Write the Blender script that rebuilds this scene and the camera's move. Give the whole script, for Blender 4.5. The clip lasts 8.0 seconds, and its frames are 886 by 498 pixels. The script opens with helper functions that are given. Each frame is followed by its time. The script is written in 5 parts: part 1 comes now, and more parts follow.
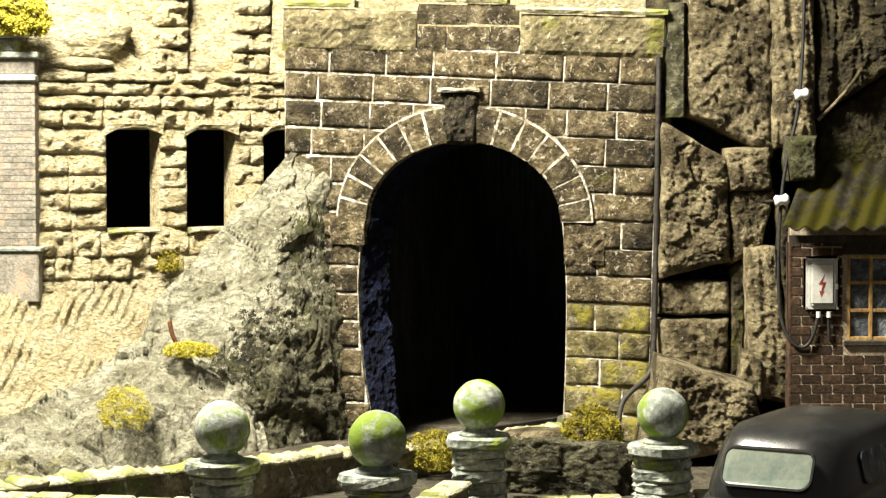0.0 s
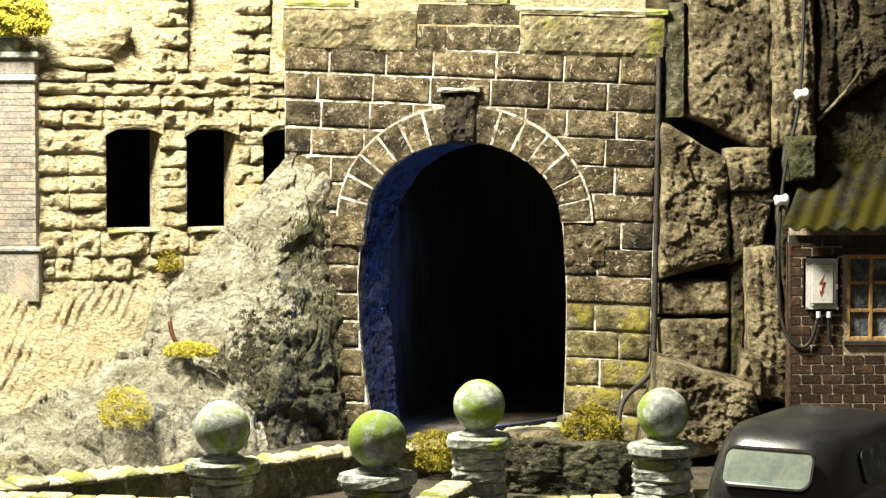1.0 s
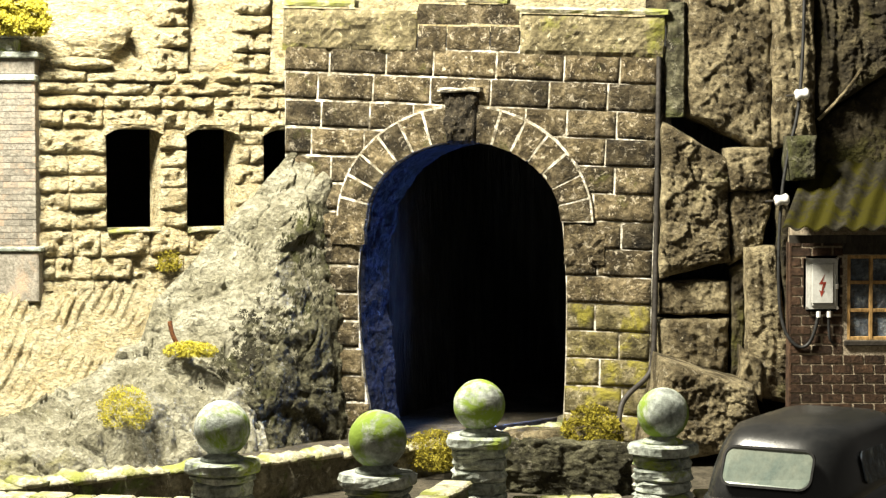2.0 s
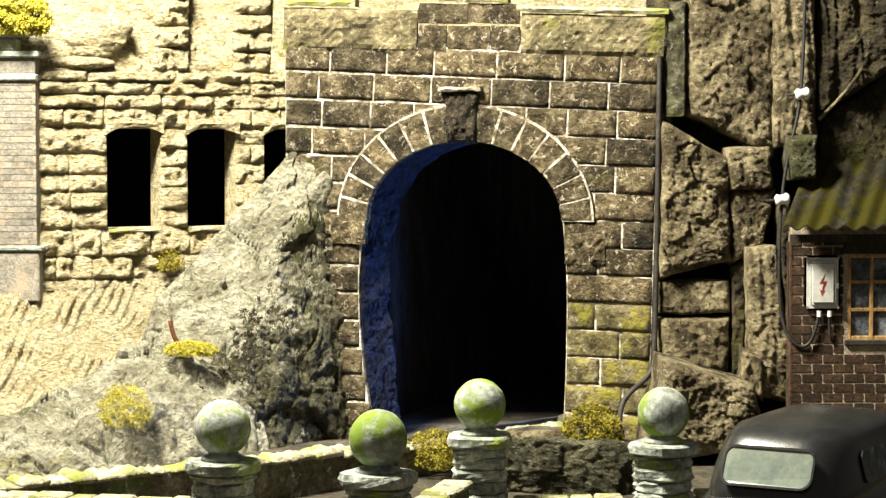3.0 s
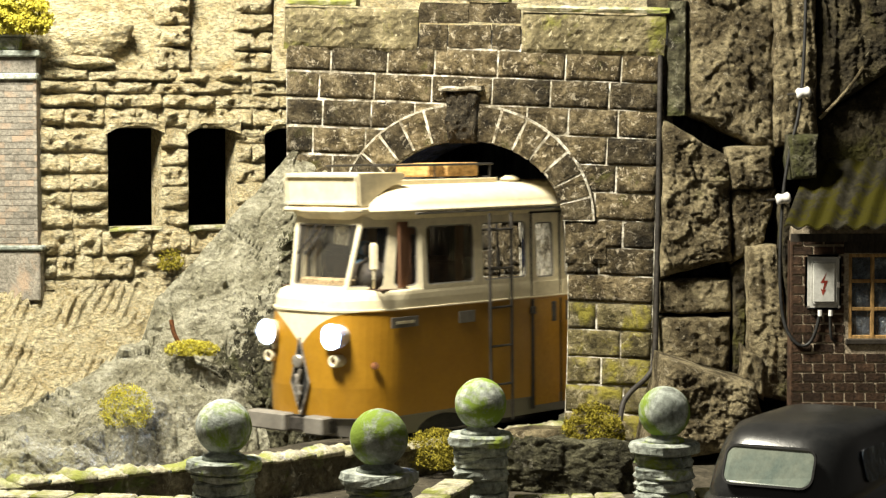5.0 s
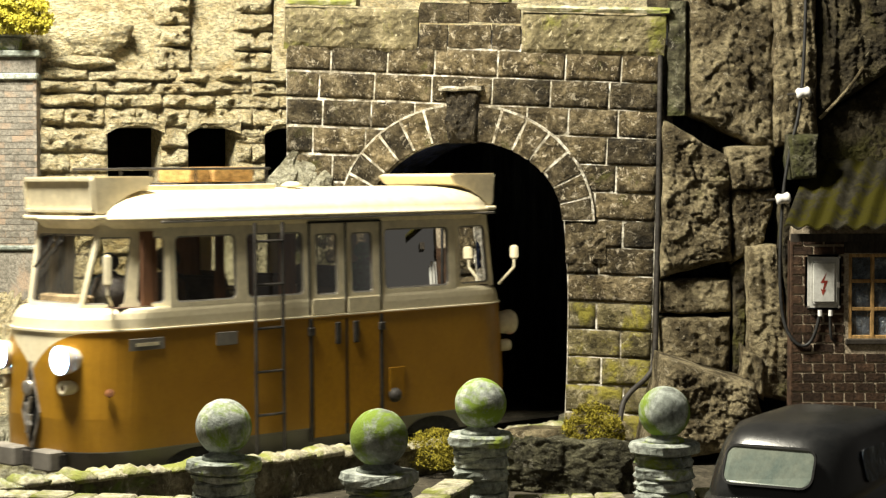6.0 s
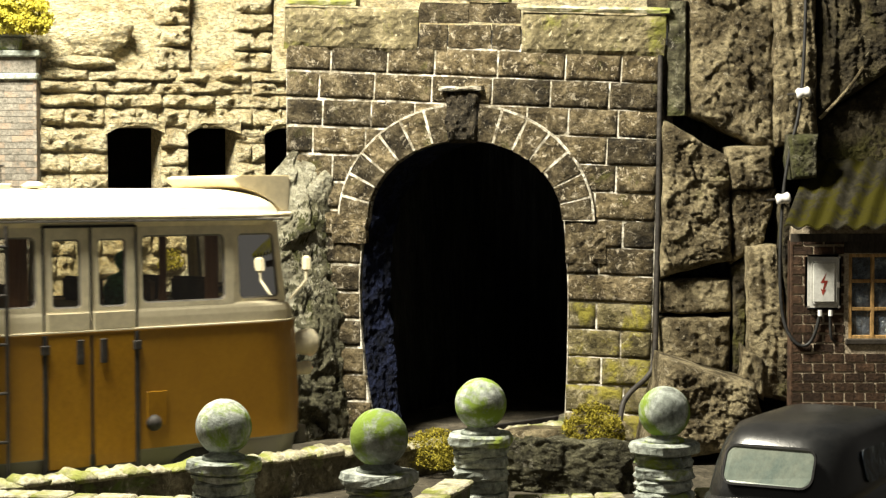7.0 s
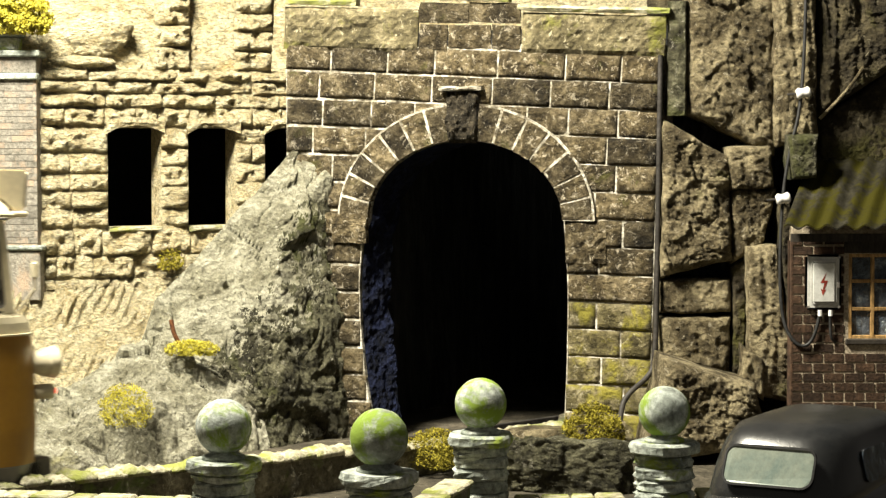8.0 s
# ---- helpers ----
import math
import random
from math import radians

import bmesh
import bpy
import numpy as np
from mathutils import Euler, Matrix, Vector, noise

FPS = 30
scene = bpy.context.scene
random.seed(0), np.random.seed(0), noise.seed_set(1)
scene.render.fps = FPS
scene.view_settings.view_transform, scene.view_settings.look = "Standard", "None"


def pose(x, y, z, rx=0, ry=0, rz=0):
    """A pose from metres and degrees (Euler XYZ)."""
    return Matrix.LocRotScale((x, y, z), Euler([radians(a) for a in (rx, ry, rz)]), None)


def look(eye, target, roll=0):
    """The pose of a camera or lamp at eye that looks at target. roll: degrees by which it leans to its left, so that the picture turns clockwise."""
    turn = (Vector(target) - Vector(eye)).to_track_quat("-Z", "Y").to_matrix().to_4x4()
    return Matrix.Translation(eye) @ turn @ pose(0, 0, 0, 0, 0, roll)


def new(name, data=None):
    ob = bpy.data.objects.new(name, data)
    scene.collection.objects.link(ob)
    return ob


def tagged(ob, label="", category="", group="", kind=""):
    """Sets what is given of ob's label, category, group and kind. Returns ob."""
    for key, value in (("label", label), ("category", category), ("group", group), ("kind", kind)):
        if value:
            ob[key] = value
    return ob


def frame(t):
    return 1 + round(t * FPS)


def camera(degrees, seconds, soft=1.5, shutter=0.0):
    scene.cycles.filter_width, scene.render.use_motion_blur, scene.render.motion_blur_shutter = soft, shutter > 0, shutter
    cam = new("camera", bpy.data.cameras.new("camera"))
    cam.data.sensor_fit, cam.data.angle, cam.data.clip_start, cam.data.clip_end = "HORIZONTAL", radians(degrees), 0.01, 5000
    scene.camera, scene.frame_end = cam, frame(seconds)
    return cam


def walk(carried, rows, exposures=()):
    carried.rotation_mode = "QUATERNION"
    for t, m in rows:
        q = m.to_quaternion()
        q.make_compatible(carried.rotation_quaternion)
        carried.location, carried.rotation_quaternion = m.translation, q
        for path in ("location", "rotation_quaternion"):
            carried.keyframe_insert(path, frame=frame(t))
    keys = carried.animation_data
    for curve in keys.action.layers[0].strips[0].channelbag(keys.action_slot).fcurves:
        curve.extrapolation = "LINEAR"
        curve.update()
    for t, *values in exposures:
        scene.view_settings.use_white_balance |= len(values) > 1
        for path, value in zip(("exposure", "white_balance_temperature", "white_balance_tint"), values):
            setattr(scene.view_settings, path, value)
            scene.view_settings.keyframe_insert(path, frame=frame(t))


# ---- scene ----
# A narrow-gauge model railway layout. All building below is in prototype metres,
# brought to the layout's true size by SC.
SC = 1 / 45.0
H = 3.58


def at(x, y, z, rx=0, ry=0, rz=0):
    return pose(x * SC, y * SC, z * SC, rx, ry, rz)


cam = camera(24.9, 8.0, soft=1.3, shutter=0.4)
walk(cam, [
    (0.0, at(0, 0, H, 87.638, 0.1, -0.044)),
    (1.7, at(0, 0, H, 87.636, 0.1, -0.043)),
    (3.0, at(0, 0, H, 87.616, 0.1, -0.024)),
    (3.5, at(0, 0, H, 87.612, 0.1, -0.020)),
    (4.2, at(0, 0, H, 87.594, 0.1, 0.0)),
    (8.0, at(0, 0, H, 87.594, 0.1, 0.0)),
], exposures=[(0.0, -0.1), (3.0, -0.12), (3.5, -0.2), (4.5, -0.45), (5.9, -0.72), (6.5, -0.56), (7.5, -0.36), (8.0, -0.3)])

# ---- light: one warm lamp high over the left front, and the hall's soft light ----
world = bpy.data.worlds.new("world")
scene.world = world
world.use_nodes = True
wn = world.node_tree
wn.nodes["Background"].inputs[0].default_value = (1.0, 0.93, 0.80, 1)
wn.nodes["Background"].inputs[1].default_value = 0.13
lamp = new("layout_lamp", bpy.data.lights.new("layout_lamp", "AREA"))
lamp.data.energy = 9.2
lamp.data.shape, lamp.data.size = "DISK", 4.2 * SC
lamp.data.color = (1.0, 0.935, 0.76)
lamp.matrix_world = look(Vector((-6.0, 18.8, 15.8)) * SC, Vector((-5.5, 28.0, 2.4)) * SC)


# ---- materials ----
def ramp(nt, fac, stops):
    n = nt.nodes.new("ShaderNodeValToRGB")
    while len(n.color_ramp.elements) < len(stops):
        n.color_ramp.elements.new(0.5)
    for e, (p, c) in zip(n.color_ramp.elements, stops):
        e.position = p
        e.color = (*c, 1)
    nt.links.new(fac, n.inputs[0])
    return n.outputs[0]


def noise_tex(nt, vec, scale, detail=6, rough=0.6, distort=0.0):
    n = nt.nodes.new("ShaderNodeTexNoise")
    n.inputs["Scale"].default_value = scale / SC
    n.inputs["Detail"].default_value = detail
    n.inputs["Roughness"].default_value = rough
    n.inputs["Distortion"].default_value = distort
    nt.links.new(vec, n.inputs["Vector"])
    return n.outputs[0]


def mixed(nt, fac, a, b, mode="MIX"):
    n = nt.nodes.new("ShaderNodeMix")
    n.data_type, n.blend_type = "RGBA", mode
    if isinstance(fac, (int, float)):
        n.inputs[0].default_value = fac
    else:
        nt.links.new(fac, n.inputs[0])
    for sock, v in ((n.inputs[6], a), (n.inputs[7], b)):
        if isinstance(v, tuple):
            sock.default_value = (*v, 1)
        else:
            nt.links.new(v, sock)
    return n.outputs[2]


def coords(nt, stretch=(1, 1, 1), spread=True):
    tc = nt.nodes.new("ShaderNodeTexCoord")
    mp = nt.nodes.new("ShaderNodeMapping")
    mp.inputs["Scale"].default_value = stretch
    if spread:
        oi = nt.nodes.new("ShaderNodeObjectInfo")
        mul = nt.nodes.new("ShaderNodeMath")
        mul.operation = "MULTIPLY"
        mul.inputs[1].default_value = 3.0
        nt.links.new(oi.outputs["Random"], mul.inputs[0])
        nt.links.new(mul.outputs[0], mp.inputs["Location"])
    nt.links.new(tc.outputs["Object"], mp.inputs["Vector"])
    return mp.outputs[0]


def surface(name, stops, scale=2.0, fine=25.0, rough=0.9, bump=0.02, metal=0.0, spots=None, spot_scale=1.2,
            spot_at=(0.52, 0.62), stretch=(1, 1, 1), vary=0.25, spread=True, spec=0.3, grit=0.75, dry=None, dry_at=(0.57, 0.66)):
    """A weathered surface: a large tone, a fine grain, spots of a second colour, relief."""
    m = bpy.data.materials.new(name)
    m.use_nodes = True
    nt = m.node_tree
    b = nt.nodes["Principled BSDF"]
    v = coords(nt, stretch, spread)
    big = noise_tex(nt, v, scale, 5, 0.65, 0.3)
    small = noise_tex(nt, v, fine, 6, 0.7)
    col = ramp(nt, big, stops)
    grain = ramp(nt, small, [(0.34, (0.25, 0.24, 0.22)), (0.5, (0.9, 0.9, 0.9)), (0.66, (1.5, 1.5, 1.5))])
    col = mixed(nt, grit, col, grain, "MULTIPLY")
    if dry:
        worn = ramp(nt, noise_tex(nt, v, fine * 0.7, 8, 0.75, 0.6), [(dry_at[0], (0, 0, 0)), (dry_at[1], (1, 1, 1))])
        col = mixed(nt, worn, col, dry)
    if spots:
        sp = ramp(nt, noise_tex(nt, v, spot_scale, 7, 0.7, 0.5), [(spot_at[0], (0, 0, 0)), (spot_at[1], (1, 1, 1))])
        col = mixed(nt, sp, col, spots)
    if vary:
        oi = nt.nodes.new("ShaderNodeObjectInfo")
        one = ramp(nt, oi.outputs["Random"], [(0, (1 - vary, 1 - vary, 1 - vary)), (1, (1 + vary, 1 + vary * 0.95, 1 + vary * 0.85))])
        col = mixed(nt, 1.0, col, one, "MULTIPLY")
    nt.links.new(col, b.inputs["Base Color"])
    b.inputs["Roughness"].default_value = rough
    b.inputs["Metallic"].default_value = metal
    b.inputs["Specular IOR Level"].default_value = spec
    if bump:
        bp = nt.nodes.new("ShaderNodeBump")
        bp.inputs["Distance"].default_value = bump * SC
        bp.inputs["Strength"].default_value = 1.0
        ad = nt.nodes.new("ShaderNodeMath")
        ad.operation = "ADD"
        nt.links.new(small, ad.inputs[0])
        nt.links.new(big, ad.inputs[1])
        nt.links.new(ad.outputs[0], bp.inputs["Height"])
        nt.links.new(bp.outputs[0], b.inputs["Normal"])
    return m


def glass_mat(name, tint, rough=0.02, veil=0.03):
    m = bpy.data.materials.new(name)
    m.use_nodes = True
    nt = m.node_tree
    out = nt.nodes["Material Output"]
    tr = nt.nodes.new("ShaderNodeBsdfTransparent")
    tr.inputs[0].default_value = (*tint, 1)
    gl = nt.nodes.new("ShaderNodeBsdfGlossy")
    gl.inputs["Roughness"].default_value = rough
    mx = nt.nodes.new("ShaderNodeMixShader")
    fr = nt.nodes.new("ShaderNodeFresnel")
    fr.inputs[0].default_value = 1.45
    nt.links.new(fr.outputs[0], mx.inputs[0])
    nt.links.new(tr.outputs[0], mx.inputs[1])
    nt.links.new(gl.outputs[0], mx.inputs[2])
    # even grey diffuse veil, standing for the pale reflection on the panes
    df = nt.nodes.new("ShaderNodeBsdfDiffuse")
    df.inputs[0].default_value = (0.55, 0.52, 0.45, 1)
    m2 = nt.nodes.new("ShaderNodeMixShader")
    m2.inputs[0].default_value = veil
    nt.links.new(mx.outputs[0], m2.inputs[1])
    nt.links.new(df.outputs[0], m2.inputs[2])
    nt.links.new(m2.outputs[0], out.inputs[0])
    return m


def glow(name, colour, strength):
    m = bpy.data.materials.new(name)
    m.use_nodes = True
    b = m.node_tree.nodes["Principled BSDF"]
    b.inputs["Emission Color"].default_value = (*colour, 1)
    b.inputs["Emission Strength"].default_value = strength
    b.inputs["Base Color"].default_value = (0.6, 0.6, 0.6, 1)
    return m


M = {}
M["ashlar"] = surface("ashlar", [(0.32, (0.020, 0.015, 0.007)), (0.47, (0.085, 0.065, 0.033)), (0.66, (0.27, 0.22, 0.132))], 3.4, 16, 0.95, 0.22,
                      spots=(0.10, 0.10, 0.02), spot_scale=1.6, spot_at=(0.60, 0.72), dry=(0.52, 0.46, 0.35), dry_at=(0.55, 0.63), vary=0.4)
M["mortar"] = surface("mortar", [(0.34, (0.11, 0.09, 0.06)), (0.45, (0.42, 0.38, 0.29)), (0.58, (0.80, 0.76, 0.66))], 4.5, 16, 0.95, 0.08, vary=0, grit=0.7)
M["capstone"] = surface("capstone", [(0.3, (0.05, 0.042, 0.022)), (0.5, (0.11, 0.093, 0.05)), (0.7, (0.22, 0.19, 0.115))], 2.4, 14, 0.95, 0.05,
                        spots=(0.15, 0.15, 0.03), spot_scale=1.8, spot_at=(0.55, 0.68), dry=(0.40, 0.36, 0.25), vary=0.15)
M["mossy_ashlar"] = surface("mossy_ashlar", [(0.30, (0.04, 0.033, 0.014)), (0.48, (0.13, 0.11, 0.05)), (0.70, (0.30, 0.26, 0.16))], 3.2, 14, 0.95, 0.09,
                            spots=(0.27, 0.24, 0.04), spot_scale=2.2, spot_at=(0.50, 0.62), dry=(0.46, 0.42, 0.30), vary=0.2)
# darker brown rock; in clefts and recesses its tone stands for shade
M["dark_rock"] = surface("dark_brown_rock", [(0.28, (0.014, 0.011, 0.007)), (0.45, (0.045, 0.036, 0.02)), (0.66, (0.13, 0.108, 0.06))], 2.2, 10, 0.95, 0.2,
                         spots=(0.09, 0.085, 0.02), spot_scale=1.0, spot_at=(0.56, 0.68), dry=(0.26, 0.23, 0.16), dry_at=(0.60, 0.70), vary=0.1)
# dull brown rock; on the outcrop its dark tone includes the steep side's shade
M["dim_rock"] = surface("dim_brown_rock", [(0.30, (0.02, 0.017, 0.01)), (0.46, (0.070, 0.066, 0.036)), (0.66, (0.21, 0.20, 0.125))], 2.6, 14, 0.9, 0.2,
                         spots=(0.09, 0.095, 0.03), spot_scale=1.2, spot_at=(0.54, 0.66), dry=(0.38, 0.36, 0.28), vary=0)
M["keystone"] = surface("keystone", [(0.3, (0.014, 0.011, 0.007)), (0.52, (0.05, 0.04, 0.024)), (0.72, (0.16, 0.13, 0.085))], 7, 22, 0.95, 0.22, dry=(0.45, 0.41, 0.33), dry_at=(0.58, 0.66), vary=0)
M["sandstone"] = surface("sandstone", [(0.28, (0.40, 0.31, 0.15)), (0.42, (0.70, 0.58, 0.33)), (0.60, (0.85, 0.76, 0.50))], 4.0, 19, 0.95, 0.34, stretch=(0.8, 0.8, 1.4),
                         spots=(0.62, 0.40, 0.13), spot_scale=0.9, spot_at=(0.62, 0.78), dry=(0.86, 0.79, 0.58), dry_at=(0.53, 0.62), vary=0.10)
# blue-black: tunnel shade and the headlamps' blue are put into the colour
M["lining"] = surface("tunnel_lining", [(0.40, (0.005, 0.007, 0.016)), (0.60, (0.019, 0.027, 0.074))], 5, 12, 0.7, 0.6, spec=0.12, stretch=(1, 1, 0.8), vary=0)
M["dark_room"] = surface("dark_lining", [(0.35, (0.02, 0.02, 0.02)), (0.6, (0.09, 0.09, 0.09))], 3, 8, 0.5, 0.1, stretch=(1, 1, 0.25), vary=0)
M["rock"] = surface("grey_rock", [(0.30, (0.15, 0.138, 0.09)), (0.44, (0.30, 0.285, 0.20)), (0.60, (0.54, 0.52, 0.40))], 2.0, 14, 0.95, 0.22, grit=0.5,
                    spots=(0.26, 0.24, 0.08), spot_scale=0.8, spot_at=(0.58, 0.70), dry=(0.62, 0.60, 0.50), vary=0)
M["brown_rock"] = surface("brown_rock", [(0.30, (0.04, 0.031, 0.016)), (0.45, (0.135, 0.107, 0.058)), (0.60, (0.39, 0.33, 0.20))], 2.6, 16, 0.95, 0.16,
                          spots=(0.12, 0.12, 0.03), spot_scale=0.9, spot_at=(0.60, 0.72), dry=(0.46, 0.41, 0.30), vary=0.1)
M["ground"] = surface("ballast_ground", [(0.3, (0.03, 0.026, 0.018)), (0.5, (0.065, 0.056, 0.038)), (0.7, (0.14, 0.12, 0.088))], 1.6, 12, 0.95, 0.05, vary=0)
M["grey_stone"] = surface("grey_stone", [(0.28, (0.13, 0.15, 0.13)), (0.48, (0.29, 0.32, 0.29)), (0.66, (0.50, 0.53, 0.48))], 3.0, 14, 0.9, 0.03,
                          spots=(0.25, 0.32, 0.05), spot_scale=1.7, spot_at=(0.55, 0.64), vary=0.1)
M["ball_stone"] = surface("lichen_stone", [(0.28, (0.17, 0.19, 0.17)), (0.48, (0.30, 0.33, 0.30)), (0.66, (0.50, 0.52, 0.47))], 4.0, 12, 0.9, 0.012,
                          spots=(0.17, 0.25, 0.03), spot_scale=2.0, spot_at=(0.46, 0.56), vary=0.1)
M["mossy_stone"] = surface("mossy_stone", [(0.3, (0.06, 0.055, 0.04)), (0.5, (0.16, 0.145, 0.10)), (0.7, (0.4, 0.38, 0.28))], 2.2, 12, 0.95, 0.05,
                           spots=(0.12, 0.17, 0.04), spot_scale=1.3, spot_at=(0.52, 0.64), dry=(0.45, 0.43, 0.34), vary=0.1)
M["coping"] = surface("coping", [(0.3, (0.22, 0.2, 0.13)), (0.55, (0.48, 0.45, 0.33))], 3.0, 14, 0.95, 0.05, spots=(0.22, 0.24, 0.06), spot_scale=2.0, spot_at=(0.46, 0.60), vary=0.1)
M["brick"] = surface("red_brick", [(0.3, (0.022, 0.013, 0.008)), (0.55, (0.052, 0.029, 0.017)), (0.75, (0.11, 0.065, 0.04))], 6, 30, 0.9, 0.015, vary=0.3)
M["pale_brick"] = surface("pale_brick", [(0.3, (0.13, 0.12, 0.10)), (0.55, (0.22, 0.205, 0.175))], 3, 26, 0.9, 0.015, grit=0.6, spots=(0.30, 0.23, 0.17), spot_scale=1.2, vary=0.12)
M["moss"] = surface("yellow_moss", [(0.3, (0.26, 0.22, 0.02)), (0.5, (0.48, 0.43, 0.05)), (0.7, (0.68, 0.62, 0.13))], 4, 20, 0.95, 0.0, vary=0)
M["olive"] = surface("olive_moss", [(0.3, (0.12, 0.10, 0.01)), (0.5, (0.28, 0.24, 0.025)), (0.7, (0.45, 0.40, 0.06))], 4, 20, 0.95, 0.0, vary=0)
M["tin"] = surface("mossy_corrugated_tin", [(0.3, (0.012, 0.011, 0.008)), (0.55, (0.022, 0.02, 0.013)), (0.75, (0.05, 0.046, 0.034))], 1.6, 14, 0.8, 0.01, spec=0.1,
                   spots=(0.03, 0.027, 0.002), spot_scale=2.6, spot_at=(0.44, 0.54), vary=0, metal=0.0)
M["wood_frame"] = surface("ochre_wood", [(0.3, (0.30, 0.17, 0.06)), (0.6, (0.48, 0.30, 0.12))], 6, 30, 0.6, 0.004, stretch=(1, 1, 0.3), vary=0)
M["dark_wood"] = surface("dark_wood", [(0.3, (0.02, 0.016, 0.012)), (0.6, (0.05, 0.042, 0.033))], 6, 30, 0.8, 0.01, stretch=(1, 1, 0.3), vary=0.2)
M["box_grey"] = surface("box_paint", [(0.3, (0.42, 0.42, 0.40)), (0.6, (0.60, 0.60, 0.57))], 2, 25, 0.5, 0.003, grit=0.2, vary=0)
M["porcelain"] = surface("porcelain", [(0.3, (0.72, 0.71, 0.68)), (0.6, (0.82, 0.81, 0.79))], 4, 25, 0.25, 0, grit=0.2, vary=0)
M["cable"] = surface("black_cable", [(0.3, (0.012, 0.012, 0.012)), (0.6, (0.03, 0.03, 0.03))], 4, 25, 0.5, 0, vary=0)
M["red_mark"] = surface("red_mark", [(0.3, (0.22, 0.03, 0.02)), (0.6, (0.32, 0.05, 0.03))], 4, 25, 0.6, 0, vary=0)
M["rust"] = surface("rust", [(0.3, (0.08, 0.03, 0.012)), (0.6, (0.2, 0.08, 0.03))], 6, 25, 0.9, 0.01, vary=0)
M["black_paint"] = surface("black_car_paint", [(0.3, (0.010, 0.011, 0.012)), (0.6, (0.024, 0.024, 0.024))], 2, 20, 0.26, 0.001, grit=0.2, vary=0, spec=0.6)
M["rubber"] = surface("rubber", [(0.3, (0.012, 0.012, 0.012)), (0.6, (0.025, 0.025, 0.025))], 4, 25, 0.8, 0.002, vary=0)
M["leather"] = surface("tan_leather", [(0.3, (0.34, 0.25, 0.15)), (0.6, (0.48, 0.37, 0.24))], 4, 25, 0.6, 0.003, vary=0)
M["cream"] = surface("cream_paint", [(0.3, (0.64, 0.57, 0.39)), (0.6, (0.72, 0.65, 0.47))], 1.2, 9, 0.38, 0.001, grit=0.2, vary=0, spread=False)
M["white_roof"] = surface("roof_paint", [(0.3, (0.66, 0.57, 0.38)), (0.6, (0.74, 0.66, 0.47))], 1.2, 9, 0.5, 0.002, grit=0.2, vary=0, spread=False)
M["skirt"] = surface("grey_skirt_paint", [(0.3, (0.13, 0.12, 0.105)), (0.6, (0.21, 0.195, 0.17))], 2, 12, 0.6, 0.002, grit=0.2, vary=0, spread=False)
M["iron"] = surface("dark_iron", [(0.3, (0.02, 0.018, 0.016)), (0.6, (0.05, 0.045, 0.04))], 4, 20, 0.6, 0.003, vary=0)
M["steel"] = surface("worn_steel", [(0.3, (0.30, 0.28, 0.25)), (0.6, (0.5, 0.47, 0.43))], 4, 20, 0.4, 0.002, metal=0.7, vary=0)
M["curtain"] = surface("brown_curtain", [(0.3, (0.11, 0.05, 0.025)), (0.6, (0.22, 0.11, 0.06))], 3, 18, 0.8, 0.004, grit=0.2, vary=0, stretch=(4, 4, 0.4))
M["seat"] = surface("brown_seat", [(0.3, (0.05, 0.03, 0.02)), (0.6, (0.10, 0.065, 0.045))], 3, 18, 0.8, 0.004, grit=0.2, vary=0)
M["crate"] = surface("tan_case", [(0.3, (0.36, 0.2, 0.06)), (0.6, (0.55, 0.34, 0.13))], 3, 18, 0.7, 0.004, vary=0.15)
M["doll_dark"] = surface("dark_figure_paint", [(0.3, (0.03, 0.028, 0.025)), (0.6, (0.06, 0.05, 0.045))], 3, 18, 0.7, 0, vary=0)
M["doll_green"] = surface("green_figure_paint", [(0.3, (0.05, 0.2, 0.09)), (0.6, (0.09, 0.3, 0.14))], 3, 18, 0.7, 0, vary=0)
M["doll_blue"] = surface("blue_figure_paint", [(0.3, (0.06, 0.13, 0.25)), (0.6, (0.1, 0.2, 0.34))], 3, 18, 0.7, 0, vary=0)
M["glass"] = glass_mat("clear_glass", (0.80, 0.78, 0.70), 0.02, 0.012)
M["veiled_glass"] = glass_mat("veiled_glass", (0.78, 0.76, 0.68), 0.06, 0.05)
# pale blue mottling stands for reflections, put into the pane colour
M["dark_glass"] = surface("blue_black_glass", [(0.35, (0.03, 0.04, 0.06)), (0.55, (0.10, 0.13, 0.17)), (0.7, (0.35, 0.40, 0.42))], 5, 14, 0.2, 0.05, vary=0.2, spec=0.6)
# opaque pane with the pale reflection put into its colour
M["rear_glass"] = surface("pale_reflection_glass", [(0.3, (0.12, 0.17, 0.16)), (0.6, (0.26, 0.29, 0.24))], 2, 25, 0.15, 0, grit=0.2, vary=0, spec=0.5)
M["shed_mortar"] = surface("shed_mortar", [(0.3, (0.26, 0.21, 0.15)), (0.6, (0.46, 0.39, 0.29))], 4, 30, 0.95, 0.02, vary=0)
M["orange"] = surface("orange_paint", [(0.3, (0.285, 0.138, 0.008)), (0.6, (0.35, 0.18, 0.012))], 1.5, 14, 0.4, 0.001, grit=0.2, vary=0, spread=False)
M["lens"] = glow("lit_headlamp", (0.16, 0.34, 1.0), 900)
M["tail"] = glow("lit_tail_lamp", (1.0, 0.06, 0.03), 3.0)


